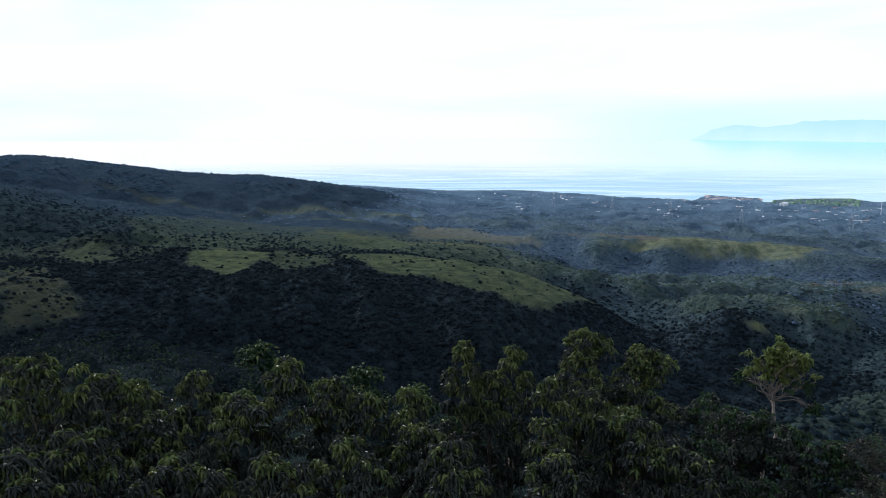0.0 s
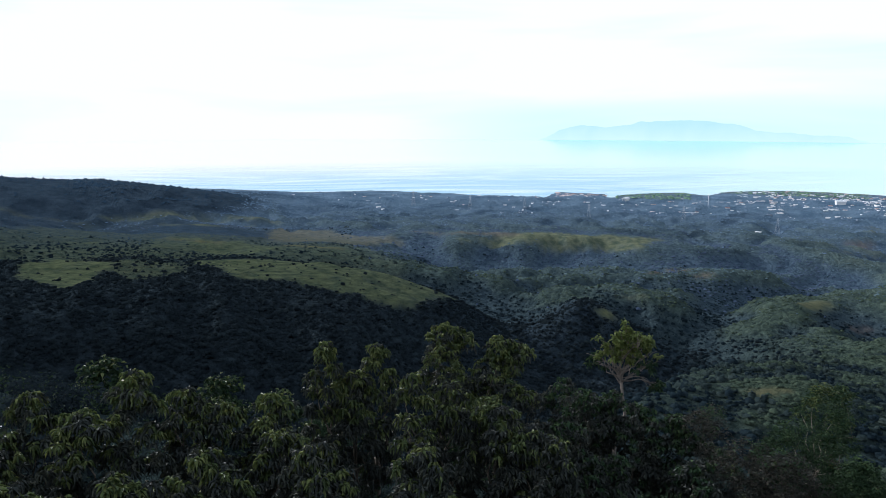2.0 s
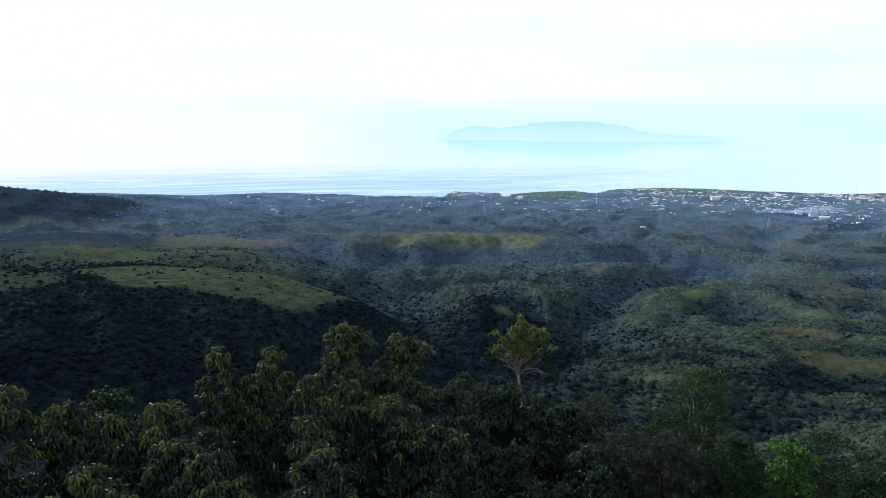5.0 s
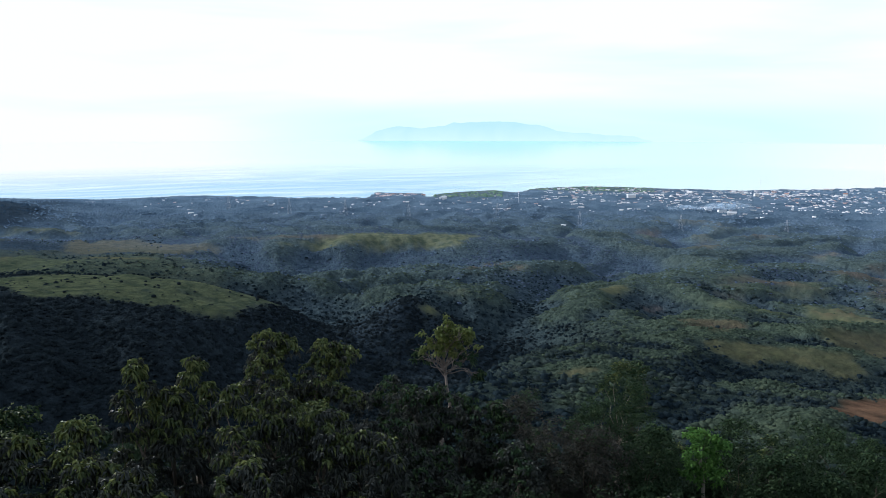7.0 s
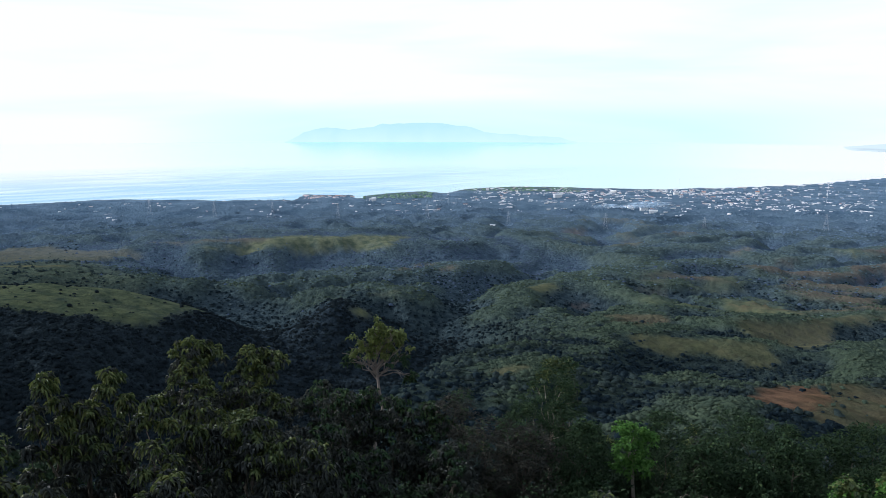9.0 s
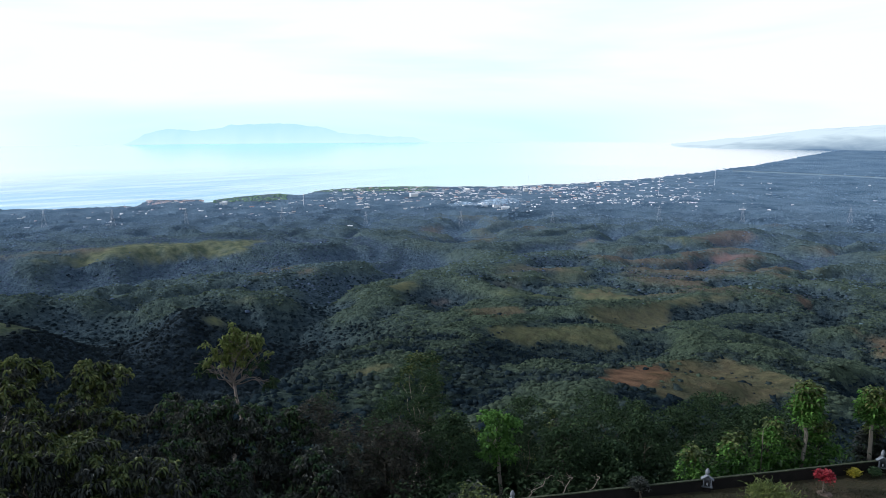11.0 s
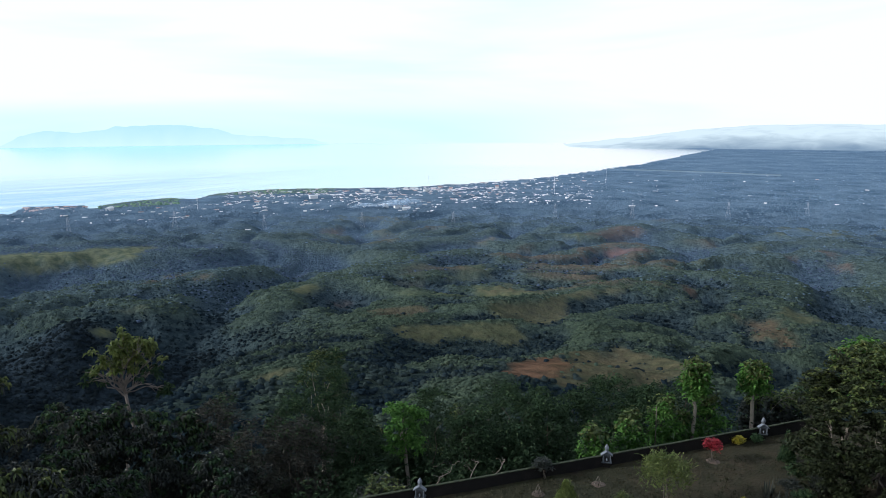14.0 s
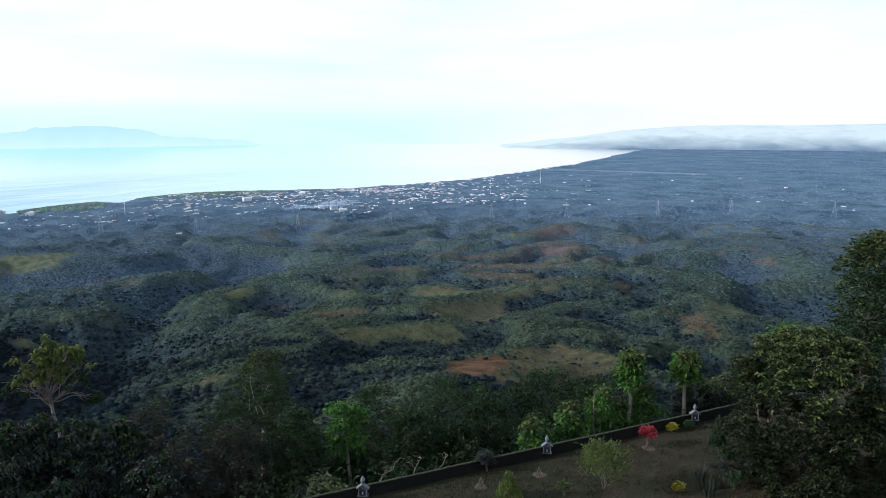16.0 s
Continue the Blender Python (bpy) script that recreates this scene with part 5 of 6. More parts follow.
    make_tree("slender_tree", (31.1, 23.8), 0.2, 1.1, "slender tree with a thin vine-clad pale trunk", 203, 10, 20, (10, 0.24, 0.09, 0.4, 0.4), M_LEAF, 0.1, crown_low=0.2, lobe_size=0.5, bark=M_BARK_PALE, trunk_r=0.06)
    for i, (x, y, top, r) in enumerate([(38.8, 13.5, 3.1, 0.75), (41.6, 11.1, 2.75, 0.88)]):
        make_tree("pollard_tree", (x, y), top, r, "pruned column-shaped tree with bright leaves on a pale trunk", 210 + i, 7, 36, (10, 0.30, 0.12, 0.5, 0.4), M_LEAF_BRIGHT, 0.3, M_LEAF_YOUNG, crown_low=0.66, lobe_size=0.72, bark=M_BARK_PALE, trunk_r=0.095, slim=True, group="pollard trees by the wall")
    for i, (x, y, top, r) in enumerate([(35.2, 15.7, 0.8, 1.2), (33.2, 16.6, 0.5, 1.0), (37.4, 14.6, 1.3, 1.0), (39.9, 13.0, 1.0, 1.0), (42.6, 11.3, 0.6, 0.8), (38.6, 14.0, 0.1, 0.7), (44.0, 10.6, 0.4, 1.0), (22.9, 22.2, -0.3, 1.4), (45.6, 9.8, 0.3, 1.1)]):
        make_tree("leafy_shrub", (x, y), top, r, "leafy bright green shrub just behind the wall", 220 + i, 6, 26, (10, 0.28, 0.11, 0.5, 0.4), M_LEAF_BRIGHT if i in (0, 1, 2, 3, 5) else M_LEAF, 0.2, crown_low=0.1, lobe_size=0.5, trunk_r=0.05, group="shrubs behind the wall", category="shrub")
    make_tree("garden_tree", (34.1, 3.9), 6.9, 3.9, "large bushy garden tree with glossy olive leaves and bare twigs", 230, 84, 46, (10, 0.24, 0.10, 0.4, 0.5), M_LEAF_GLOSS, 0.18, M_LEAF_YOUNG, crown_low=0.0, bark=M_BARK_DARK, lobe_size=0.21, trunk_r=0.16, limbs=10, mottled=0.2, tuft=0.15)
    bush = scene.collection.objects["garden_tree"]
    g = np.random.default_rng(64)
    for _ in range(16):
        th, u = g.uniform(2.0, 5.6), g.uniform(0.2, 0.8)
        rr = 3.4 * math.sqrt(1 - (2 * u - 0.9) ** 2 * 0.8)
        a = np.array([rr * 0.85 * math.cos(th), rr * 0.85 * math.sin(th), 7 * u])
        tip = a * 1.12 + g.normal(size=3) * 0.2 + [0, 0, 0.3]
        part("twig", tube(bend(a, tip, g, 0.04), np.linspace(0.010, 0.003, 5), 5), M_TWIG, bush, "bare pale twig")
        for _ in range(2):
            part("twig", tube(bend(a * 0.6 + tip * 0.4, tip + g.normal(size=3) * 0.28, g, 0.05), np.linspace(0.006, 0.0025, 5), 5), M_TWIG, bush, "bare pale twig")
    make_tree("garden_tree", (38.0, 5.6), 6.2, 1.1, "round-topped tree with fresh bright green leaves", 231, 6, 36, (10, 0.28, 0.12, 0.4, 0.4), M_LEAF_BRIGHT, 0.0, crown_low=0.55, lobe_size=0.6, trunk_r=0.12)
    make_tree("tall_tree", (46.8, 2.4), 9.9, 2.6, "tall dark evergreen tree with glossy leaves", 232, 22, 60, (10, 0.26, 0.10, 0.4, 0.5), M_LEAF_OLIVE, 0.12, M_LEAF_YOUNG, crown_low=0.25, lobe_size=0.42, trunk_r=0.2)

    # the rest of the steep hillside: a few light trees, turned and sized
    g = np.random.default_rng(31)
    protos = []
    for i in range(5):
        x, y = polar((12, 30, 48, 66, 80)[i], (60, 66, 62, 64, 66)[i])
        z = float(land_z(x, y))
        protos.append(make_tree("hillside_tree", (x, y), z + (6.0, 5.0, 7.0, 5.5, 6.2)[i], (2.6, 2.3, 2.5, 2.8, 2.2)[i], "dense green tree on the steep hillside", 300 + i, 10, 21,
                                (7, 0.50, 0.20, 0.7, 0.5), M_LEAF_DEEP, 0.04, crown_low=0.08, lobe_size=0.44, trunk_r=0.12, limbs=4, group="hillside trees"))
    placed = 0
    while placed < 92:
        az, r = (g.uniform(-38, 95), 48 + 72 * g.random() ** 0.8) if placed < 70 else (g.uniform(-36, 6), g.uniform(42, 76))
        x, y = polar(az, r)
        if 0.54 * x + 0.84 * y < 38 or (18 < az < 34 and r < 60):
            continue
        s = g.uniform(0.65, 1.05)
        copy_thing(protos[int(g.integers(0, 5))], pose(x, y, float(land_z(x, y)) - 0.1, 0, 0, g.uniform(0, 360))).scale = (s, s, s * g.uniform(0.75, 1.0))
        placed += 1
    # undergrowth over the slope
    n = 4200
    az, r = np.radians(g.uniform(-42, 95, n)), 17 + 50 * g.random(n) ** 0.9
    x, y = r * np.sin(az), r * np.cos(az)
    ok = (0.54 * x + 0.84 * y > 29.8) | ((np.degrees(az) < 28) & (r > 18))
    x, y, r = x[ok], y[ok], r[ok]
    c = np.stack([x, y, land_z(x, y) + g.uniform(0.1, 1.5, len(x)) * np.clip(r / 40, 0.6, 1.6) * fractal(x, y, 6, 2, 2) * 1.6], -1)
    v, f = sprays(c, g, 8, 0.30, 0.09, 0.6, 0.5, 0.3)
    tagged(new("undergrowth", mesh_of("undergrowth", v, f, M_LEAF_DEEP)), "dense dark leafy undergrowth on the steep slope", "undergrowth", kind="stuff")


near_trees()


# ================= garden =================
M_STONE = material("grey_stone", [(0.03, 0.036, 0.042), (0.065, 0.075, 0.085), (0.15, 0.165, 0.18)], 3.0, 0.85, 0.4, 30)
# Lantern body stone, darker than its roof and columns.
M_STONE_DARK = material("dark_stone", [(0.018, 0.021, 0.026), (0.04, 0.046, 0.054), (0.09, 0.10, 0.11)], 3.0, 0.85, 0.4, 30)
M_STONE_PALE = material("pale_stone", [(0.07, 0.082, 0.095), (0.135, 0.15, 0.168), (0.25, 0.275, 0.30)], 3.0, 0.85, 0.4, 30)
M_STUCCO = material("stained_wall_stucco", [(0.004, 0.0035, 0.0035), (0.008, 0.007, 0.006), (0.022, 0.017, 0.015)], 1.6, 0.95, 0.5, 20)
M_MOSS = material("mossy_coping", [(0.0091, 0.0111, 0.0072), (0.0325, 0.0403, 0.0221), (0.104, 0.117, 0.065)], 2.5, 0.95, 0.6, 18)
M_NICHE = material("niche_shade", [(0.012, 0.012, 0.013), (0.03, 0.03, 0.032)], 4.0, 0.9)
M_LAWN = material("lawn", [(0.0086, 0.0143, 0.0034), (0.0241, 0.0218, 0.0084), (0.0602, 0.0386, 0.0218)], 0.8, 0.95, 0.9, 9.0)
M_SOIL = material("bare_soil", [(0.045, 0.034, 0.026), (0.085, 0.064, 0.05), (0.15, 0.115, 0.09)], 2.0, 0.95, 0.8, 12)
M_BLADE = material("grass_blades", [(0.011, 0.0179, 0.0043), (0.0213, 0.0255, 0.0076), (0.0425, 0.0357, 0.017)], 0.7, 0.7, island=0.6, translucent=0.2)
M_TIMBER = material("weathered_wood", [(0.07, 0.06, 0.046), (0.12, 0.105, 0.08), (0.19, 0.165, 0.13)], 5.0, 0.85, 0.3, 20, stretch=(1, 1, 0.2))

WALL_A, WALL_B = np.array([15.19, 23.43]), np.array([40.2, 7.84])     # inner foot of the wall
WALL_DIR = (WALL_B - WALL_A) / np.linalg.norm(WALL_B - WALL_A)
WALL_OUT = np.array([-WALL_DIR[1], WALL_DIR[0]])
WALL_TURN = math.degrees(math.atan2(WALL_DIR[1], WALL_DIR[0]))


def box(bm, size, at=(0, 0, 0), bevel=0.0, turn=None):
    made = bmesh.ops.create_cube(bm, size=1.0)
    bmesh.ops.scale(bm, vec=size, verts=made["verts"])
    if bevel:
        edges = list({e for v in made["verts"] for e in v.link_edges})
        res = bmesh.ops.bevel(bm, geom=edges, offset=bevel, segments=2, affect="EDGES")
        verts = list({v for f in res["faces"] for v in f.verts} | {v for v in made["verts"] if v.is_valid})
    else:
        verts = made["verts"]
    if turn:
        bmesh.ops.rotate(bm, cent=(0, 0, 0), matrix=turn, verts=verts)
    bmesh.ops.translate(bm, vec=at, verts=verts)
    return bm


def garden():
    # lawn: a thin sheet with slight swells over the plateau
    xs, ys = np.meshgrid(np.linspace(14, 48, 86), np.linspace(-6, 26, 82), indexing="ij")
    over = xs * 0.529 + ys * 0.849 - 28.03
    back = np.where((over > 0) & (over < 0.75), over, 0.0)
    inside = over < 0.75
    xs, ys = xs - 0.529 * back, ys - 0.849 * back
    zs = 0.03 + 0.10 * fractal(xs, ys, 3.0, 2, 3)
    idx = np.arange(xs.size).reshape(xs.shape)
    quads = np.stack([idx[:-1, :-1], idx[1:, :-1], idx[1:, 1:], idx[:-1, 1:]], -1).reshape(-1, 4)
    quads = quads[inside.ravel()[quads].all(1)]
    lawn = new("lawn", mesh_of("lawn", np.stack([xs, ys, zs], -1).reshape(-1, 3), quads, M_LAWN, True))
    tagged(lawn, "worn lawn of patchy brownish green grass", "lawn", kind="structure")
    # grass tufts
    g = np.random.default_rng(60)
    n = 9000
    x, y = g.uniform(18, 42, n), g.uniform(0, 22, n)
    ok = (x * 0.54 + y * 0.84 < 27.8) & (fractal(x, y, 2.6, 4, 3) > 0.42)
    c = np.stack([x[ok], y[ok], np.full(ok.sum(), 0.07)], -1)
    v, f = sprays(c, g, 5, 0.16, 0.035, 0.1, 2.2, 0.06)
    tagged(new("grass", mesh_of("grass", v, f, M_BLADE)), "short tufts of brownish green grass", "grass", kind="stuff")
    # the wall
    length = float(np.linalg.norm(WALL_B - WALL_A))
    mid = (WALL_A + WALL_B) / 2 + WALL_OUT * 0.10
    wall = new("wall_garden")
    wall.matrix_world = pose(mid[0], mid[1], 0, 0, 0, WALL_TURN)
    tagged(wall, "low dark stained garden wall with a mossy coping", "wall", kind="structure")
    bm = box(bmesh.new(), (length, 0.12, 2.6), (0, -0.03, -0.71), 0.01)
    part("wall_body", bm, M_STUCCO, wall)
    n = 15
    coping = None
    for i in range(n):
        u = (i + 0.5) / n - 0.5
        if coping is None:
            bm = box(bmesh.new(), (length / n - 0.015, 0.13, 0.04), (0, -0.03, 0), 0.012)
            first = part("coping", bm, M_MOSS, wall)
            coping = first.data
            ob = first
        else:
            ob = part("coping", coping, M_MOSS, wall)
        ob.location = (u * length, 0, 0.615 + 0.006 * math.sin(i * 2.3))
    # end post
    post = thing("wall_post", (40.45, 7.75, 0), "square dark post at the end of the garden wall", "post", turn=WALL_TURN)
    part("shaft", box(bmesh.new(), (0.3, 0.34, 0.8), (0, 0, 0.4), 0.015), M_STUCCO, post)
    part("cap", box(bmesh.new(), (0.38, 0.42, 0.08), (0, 0, 0.84), 0.015), M_MOSS, post)


def lantern(at):
    """A little stone house lantern on a stub pillar against the wall."""
    root = thing("stone_lantern", (*at, 0.19), "pale grey stone lantern shaped like a small gabled house", "lantern", "lanterns along the wall", WALL_TURN - 26)
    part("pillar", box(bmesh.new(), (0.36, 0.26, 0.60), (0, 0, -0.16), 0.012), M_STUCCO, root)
    part("plinth", box(bmesh.new(), (0.56, 0.36, 0.07), (0, 0, 0.155), 0.012), M_STONE, root)
    house = part("house", box(bmesh.new(), (0.44, 0.20, 0.38), (0, -0.04, 0.38), 0.012), M_STONE_DARK, root)
    # Flat arched plate: the niche's shade is put into its colour, no recess.
    bm = bmesh.new()
    bmesh.ops.create_circle(bm, cap_ends=True, segments=20, radius=0.115)
    for v in bm.verts:
        v.co.y = v.co.y * 1.25 if v.co.y > 0 else v.co.y * 1.6
    bmesh.ops.rotate(bm, cent=(0, 0, 0), matrix=Matrix.Rotation(radians(90), 3, "X"), verts=bm.verts)
    ext = bmesh.ops.extrude_face_region(bm, geom=bm.faces[:])
    bmesh.ops.translate(bm, vec=(0, -0.012, 0), verts=[e for e in ext["geom"] if isinstance(e, bmesh.types.BMVert)])
    bmesh.ops.translate(bm, vec=(0, -0.14, 0.37), verts=bm.verts)
    part("niche", bm, M_NICHE, house, "dark arched plate, coloured as the shade in a niche")
    bm = bmesh.new()
    bmesh.ops.create_uvsphere(bm, u_segments=10, v_segments=8, radius=0.045)
    for v in bm.verts:
        v.co.z *= 2.2 if v.co.z < 0 else 1.6
    bmesh.ops.translate(bm, vec=(0, -0.165, 0.33), verts=bm.verts)
    part("ornament", bm, M_STONE_PALE, house, "small pale ornament in the niche")
    for s in (-1, 1):
        part("column", box(bmesh.new(), (0.05, 0.05, 0.36), (s * 0.19, -0.165, 0.37), 0.01), M_STONE_PALE, house)
        bm = box(bmesh.new(), (0.40, 0.26, 0.045), (0, -0.05, 0), 0.01, Matrix.Rotation(radians(s * 36), 3, "Y"))
        bmesh.ops.translate(bm, vec=(s * 0.155, 0, 0.655), verts=bm.verts)
        part("roof_slab", bm, M_STONE_PALE, root)
    bm = bmesh.new()
    tri = [bm.verts.new((x, y, z)) for y in (-0.15, 0.05) for x, z in ((-0.22, 0.57), (0.22, 0.57), (0, 0.74))]
    for f in ((0, 1, 2), (5, 4, 3), (0, 3, 4, 1), (1, 4, 5, 2), (2, 5, 3, 0)):
        bm.faces.new([tri[i] for i in f])
    part("gable", bm, M_STONE, root)
    bm = bmesh.new()
    bmesh.ops.create_uvsphere(bm, u_segments=14, v_segments=10, radius=0.125)
    for v in bm.verts:
        v.co = (v.co.x * (0.95 - 0.35 * max(0, v.co.z * 10)), v.co.y * (0.95 - 0.35 * max(0, v.co.z * 10)), v.co.z * 1.6)
    bmesh.ops.translate(bm, vec=(0, 0, 0.94), verts=bm.verts)
    finial = part("finial", bm, M_STONE_PALE, root)
    part("neck", box(bmesh.new(), (0.10, 0.10, 0.08), (0, 0, 0.78), 0.01), M_STONE, finial)
    root.scale = (0.86, 0.86, 0.88)


def small_plants():
    g = np.random.default_rng(77)

    def shrub(name, at, r, mat, label, count, seed, stem=0.0, leaf=(9, 0.13, 0.06, 0.2, 0.7)):
        g2 = np.random.default_rng(seed)
        root = thing(name, (*at, 0.03), label, "shrub")
        pts = np.concatenate([dome_points(g2, (g2.uniform(-0.4, 0.4) * r, g2.uniform(-0.4, 0.4) * r, stem + r * g2.uniform(0.6, 1.0)), (r * 0.62, r * 0.62, r * 0.5), count // 5) for _ in range(5)])
        part("foliage", sprays(pts, g2, *leaf[:3], leaf[3], leaf[4], leaf[1] * 0.4), mat, root)
        for i in range(3):
            v, f = tube(bend((0, 0, -0.06), (g2.uniform(-0.3, 0.3) * r, g2.uniform(-0.3, 0.3) * r, stem + r * 0.8), g2, 0.05), np.linspace(0.022, 0.008, 5), 5)
            part("stem", (v, f), M_BARK, root)
        return root

    shrub("red_shrub", (33.32, 10.66), 0.42, M_LEAF_RED, "small ornamental shrub with bright red leaves", 120, 1, 0.5)
    shrub("yellow_shrub", (35.84, 10.25), 0.30, M_LEAF_YELLOW, "low rounded shrub with yellow leaves", 90, 2)
    shrub("yellow_shrub", (36.7, 9.66), 0.32, M_LEAF_OLIVE, "low shrub with dull yellow-green leaves", 70, 3)
    shrub("yellow_shrub", (29.9, 8.2), 0.27, M_LEAF_YELLOW, "low rounded shrub with yellow leaves on the lawn", 80, 4)
    shrub("wall_shrub", (26.9, 16.0), 0.55, M_LEAF, "grey-green bush against the garden wall", 110, 5, 0.2)
    shrub("feathery_shrub", (28.35, 11.0), 1.4, M_LEAF_TOP, "loose feathery yellow-green shrub on the lawn", 230, 6, 0.25, (8, 0.34, 0.035, 0.2, 1.5))
    shrub("feathery_shrub", (26.8, 12.2), 0.4, M_LEAF_YOUNG, "small loose yellow-green shrub on the lawn", 40, 7, 0.1, (8, 0.16, 0.035, 0.3, 0.9))
    for i, (x, y) in enumerate([(33.6, 7.2), (32.2, 7.0), (31.4, 6.3), (33.0, 6.0)]):
        shrub("garden_shrub", (x, y), 0.5, M_LEAF if i % 2 else M_LEAF_OLIVE, "leafy dark green garden shrub", 80, 10 + i, 0.1)
    # clipped cone trees
    for (x, y), h, r, mat, label in (((25.3, 14.0), 1.25, 0.55, M_LEAF_TOP, "yellow-green cone-shaped conifer on the lawn"), ((35.5, 7.9), 1.5, 0.36, M_LEAF_OLIVE, "narrow dark green cone-shaped conifer")):
        root = thing("conifer", (x, y, 0.02), label, "conifer")
        u = 1 - np.sqrt(g.random(420))
        th = g.uniform(0, 6.283, 420)
        rr = r * (1 - u) * g.uniform(0.75, 1.08, 420)
        pts = np.stack([rr * np.cos(th), rr * np.sin(th), 0.08 + u * h], -1)
        part("foliage", sprays(pts, g, 7, 0.13, 0.035, -0.5, 1.2, 0.04), mat, root)
        v, f = tube([(0, 0, -0.05), (0, 0, h * 0.5), (0, 0, h * 0.9)], [0.05, 0.03, 0.01], 6)
        part("trunk", (v, f), M_BARK, root)
    # stakes that prop young plants, each over a mound
    for (x, y), h in (((25.55, 15.5), 0.5), ((27.95, 13.87), 0.42), ((33.32, 10.6), 0.0)):
        if h:
            root = thing("plant_stakes", (x, y, 0.05), "tripod of thin wooden stakes over a mound", "stakes")
            for k in range(3):
                a = k * 2.1 + 0.4
                part("stake", tube([(0.24 * math.cos(a), 0.24 * math.sin(a), -0.06), (0.02 * math.cos(a + 2), 0.02, h)], [0.014, 0.012], 6), M_TIMBER, root)
        bm = bmesh.new()
        bmesh.ops.create_uvsphere(bm, u_segments=16, v_segments=8, radius=0.36)
        for v in bm.verts:
            v.co *= 1 + 0.18 * (noise.noise(v.co * 5 + Vector((x, y, 0))))
            v.co.z *= 0.32
        ob = new("soil_mound", bpy.data.meshes.new("soil_mound"))
        bm.to_mesh(ob.data), bm.free()
        ob.data.materials.append(M_SOIL)
        ob.matrix_world = pose(x, y, 0.03)
        tagged(ob, "small mound of loose dry soil on the lawn", "mound")
    # spiky upright leaves
    for k, (x, y) in enumerate([(30.8, 7.4), (31.5, 7.7), (30.2, 7.0), (31.2, 6.9)]):
        root = thing("spiky_plant", (x, y, 0.03), "clump of tall upright sword-shaped leaves", "plant", "spiky plants")
        n = 26
        th, lean = g.uniform(0, 6.283, n), g.uniform(0.05, 0.38, n)
        h = g.uniform(0.5, 0.95, n)
        base = np.stack([0.12 * np.cos(th), 0.12 * np.sin(th), th * 0 - 0.03], -1)
        tip = base + np.stack([np.cos(th) * lean * h, np.sin(th) * lean * h, h], -1)
        mid = (base + tip) / 2 + np.stack([np.cos(th), np.sin(th), th * 0], -1) * 0.02
        side = np.stack([-np.sin(th), np.cos(th), th * 0], -1) * 0.028
        v = np.stack([base - side * 0.7, base + side * 0.7, mid + side, tip, mid - side], 1).reshape(-1, 3)
        idx = np.arange(n)[:, None] * 5
        part("leaves", (v, [np.concatenate([idx + [0, 1, 2], idx + [2, 3, 4], idx + [0, 2, 4]])]), M_LEAF, root)
    # an arching bare branch behind the wall
    arch = np.array([(42.6, 11.0, -1.6), (42.77, 10.6, -0.8), (42.83, 10.33, -0.27), (42.91, 9.98, 0.28), (43.0, 9.55, 0.52), (43.1, 9.04, 0.33), (43.15, 8.81, 0.06)])
    foot = arch[0] * [1, 1, 0] + [0, 0, float(land_z(arch[0][0], arch[0][1]))]
    branch = thing("bare_branch", tuple(foot), "thin bare branch arching over the garden wall", "branch")
    part("stem", tube(np.concatenate([[[0, 0, -0.2]], arch - foot]), np.linspace(0.022, 0.007, 8), 7), M_TWIG, branch)
    part("twig", tube(bend(arch[3] - foot, arch[3] - foot + [0.2, -0.5, -0.5], g, 0.05), np.linspace(0.014, 0.005, 5), 5), M_TWIG, branch)
    # dead branches lying over the back of the wall
    for x, y in ((24.2, 18.7), (25.3, 18.0), (22.9, 19.5)):
        foot = np.array([x, y, float(land_z(x, y))])
        branch = thing("dead_branch", tuple(foot), "pale dead branch with bare twigs behind the wall", "branch", "dead branches by the wall")
        tip = np.array([g.uniform(0.3, 1.1), g.uniform(-0.9, -0.4), 1.0 - foot[2]])
        line = bend((0, 0, -0.15), tip, g, 0.06, 6)
        part("stem", tube(line, np.linspace(0.026, 0.010, 6), 6), M_TWIG, branch)
        for k in (2, 3, 4, 4, 5):
            part("twig", tube(bend(line[k], line[k] + g.normal(size=3) * [0.3, 0.3, 0.2] + [0, 0, 0.15], g, 0.06), np.linspace(0.011, 0.004, 5), 5), M_TWIG, branch)
    # a pale pole behind the wall
    pole = thing("pole", (36.2, 14.6, float(land_z(36.2, 14.6))), "thin pale wooden pole behind the wall", "pole")
    part("shaft", tube([(0, 0, -0.3), (0.03, 0, 1.2), (0, 0.02, 2.5)], [0.03, 0.026, 0.02], 8), M_TIMBER, pole)


garden()
for p in ((21.88, 19.09), (29.73, 14.36), (37.46, 9.52)):
    lantern(p)
small_plants()


# ================= town and plain =================
M_ROOF_WHITE = material("pale_roof", [(0.66, 0.67, 0.69), (0.76, 0.77, 0.78), (0.84, 0.84, 0.84)], 0.4, 0.5, per_object=0.4)
M_ROOF_GREY = material("grey_metal_roof", [(0.20, 0.23, 0.26), (0.33, 0.36, 0.39), (0.48, 0.50, 0.52)], 0.4, 0.8, per_object=0.5)
M_ROOF_RED = material("tile_roof", [(0.28, 0.15, 0.12), (0.38, 0.22, 0.18), (0.48, 0.31, 0.27)], 0.5, 0.8, per_object=0.5)
M_PLASTER = material("town_plaster", [(0.58, 0.58, 0.58), (0.70, 0.70, 0.69), (0.82, 0.81, 0.79)], 0.3, 0.85, per_object=0.6)
M_STEEL = material("galvanised_steel", [(0.20, 0.24, 0.28), (0.28, 0.32, 0.36), (0.36, 0.40, 0.44)], 0.8, 0.45, metal=0.3)


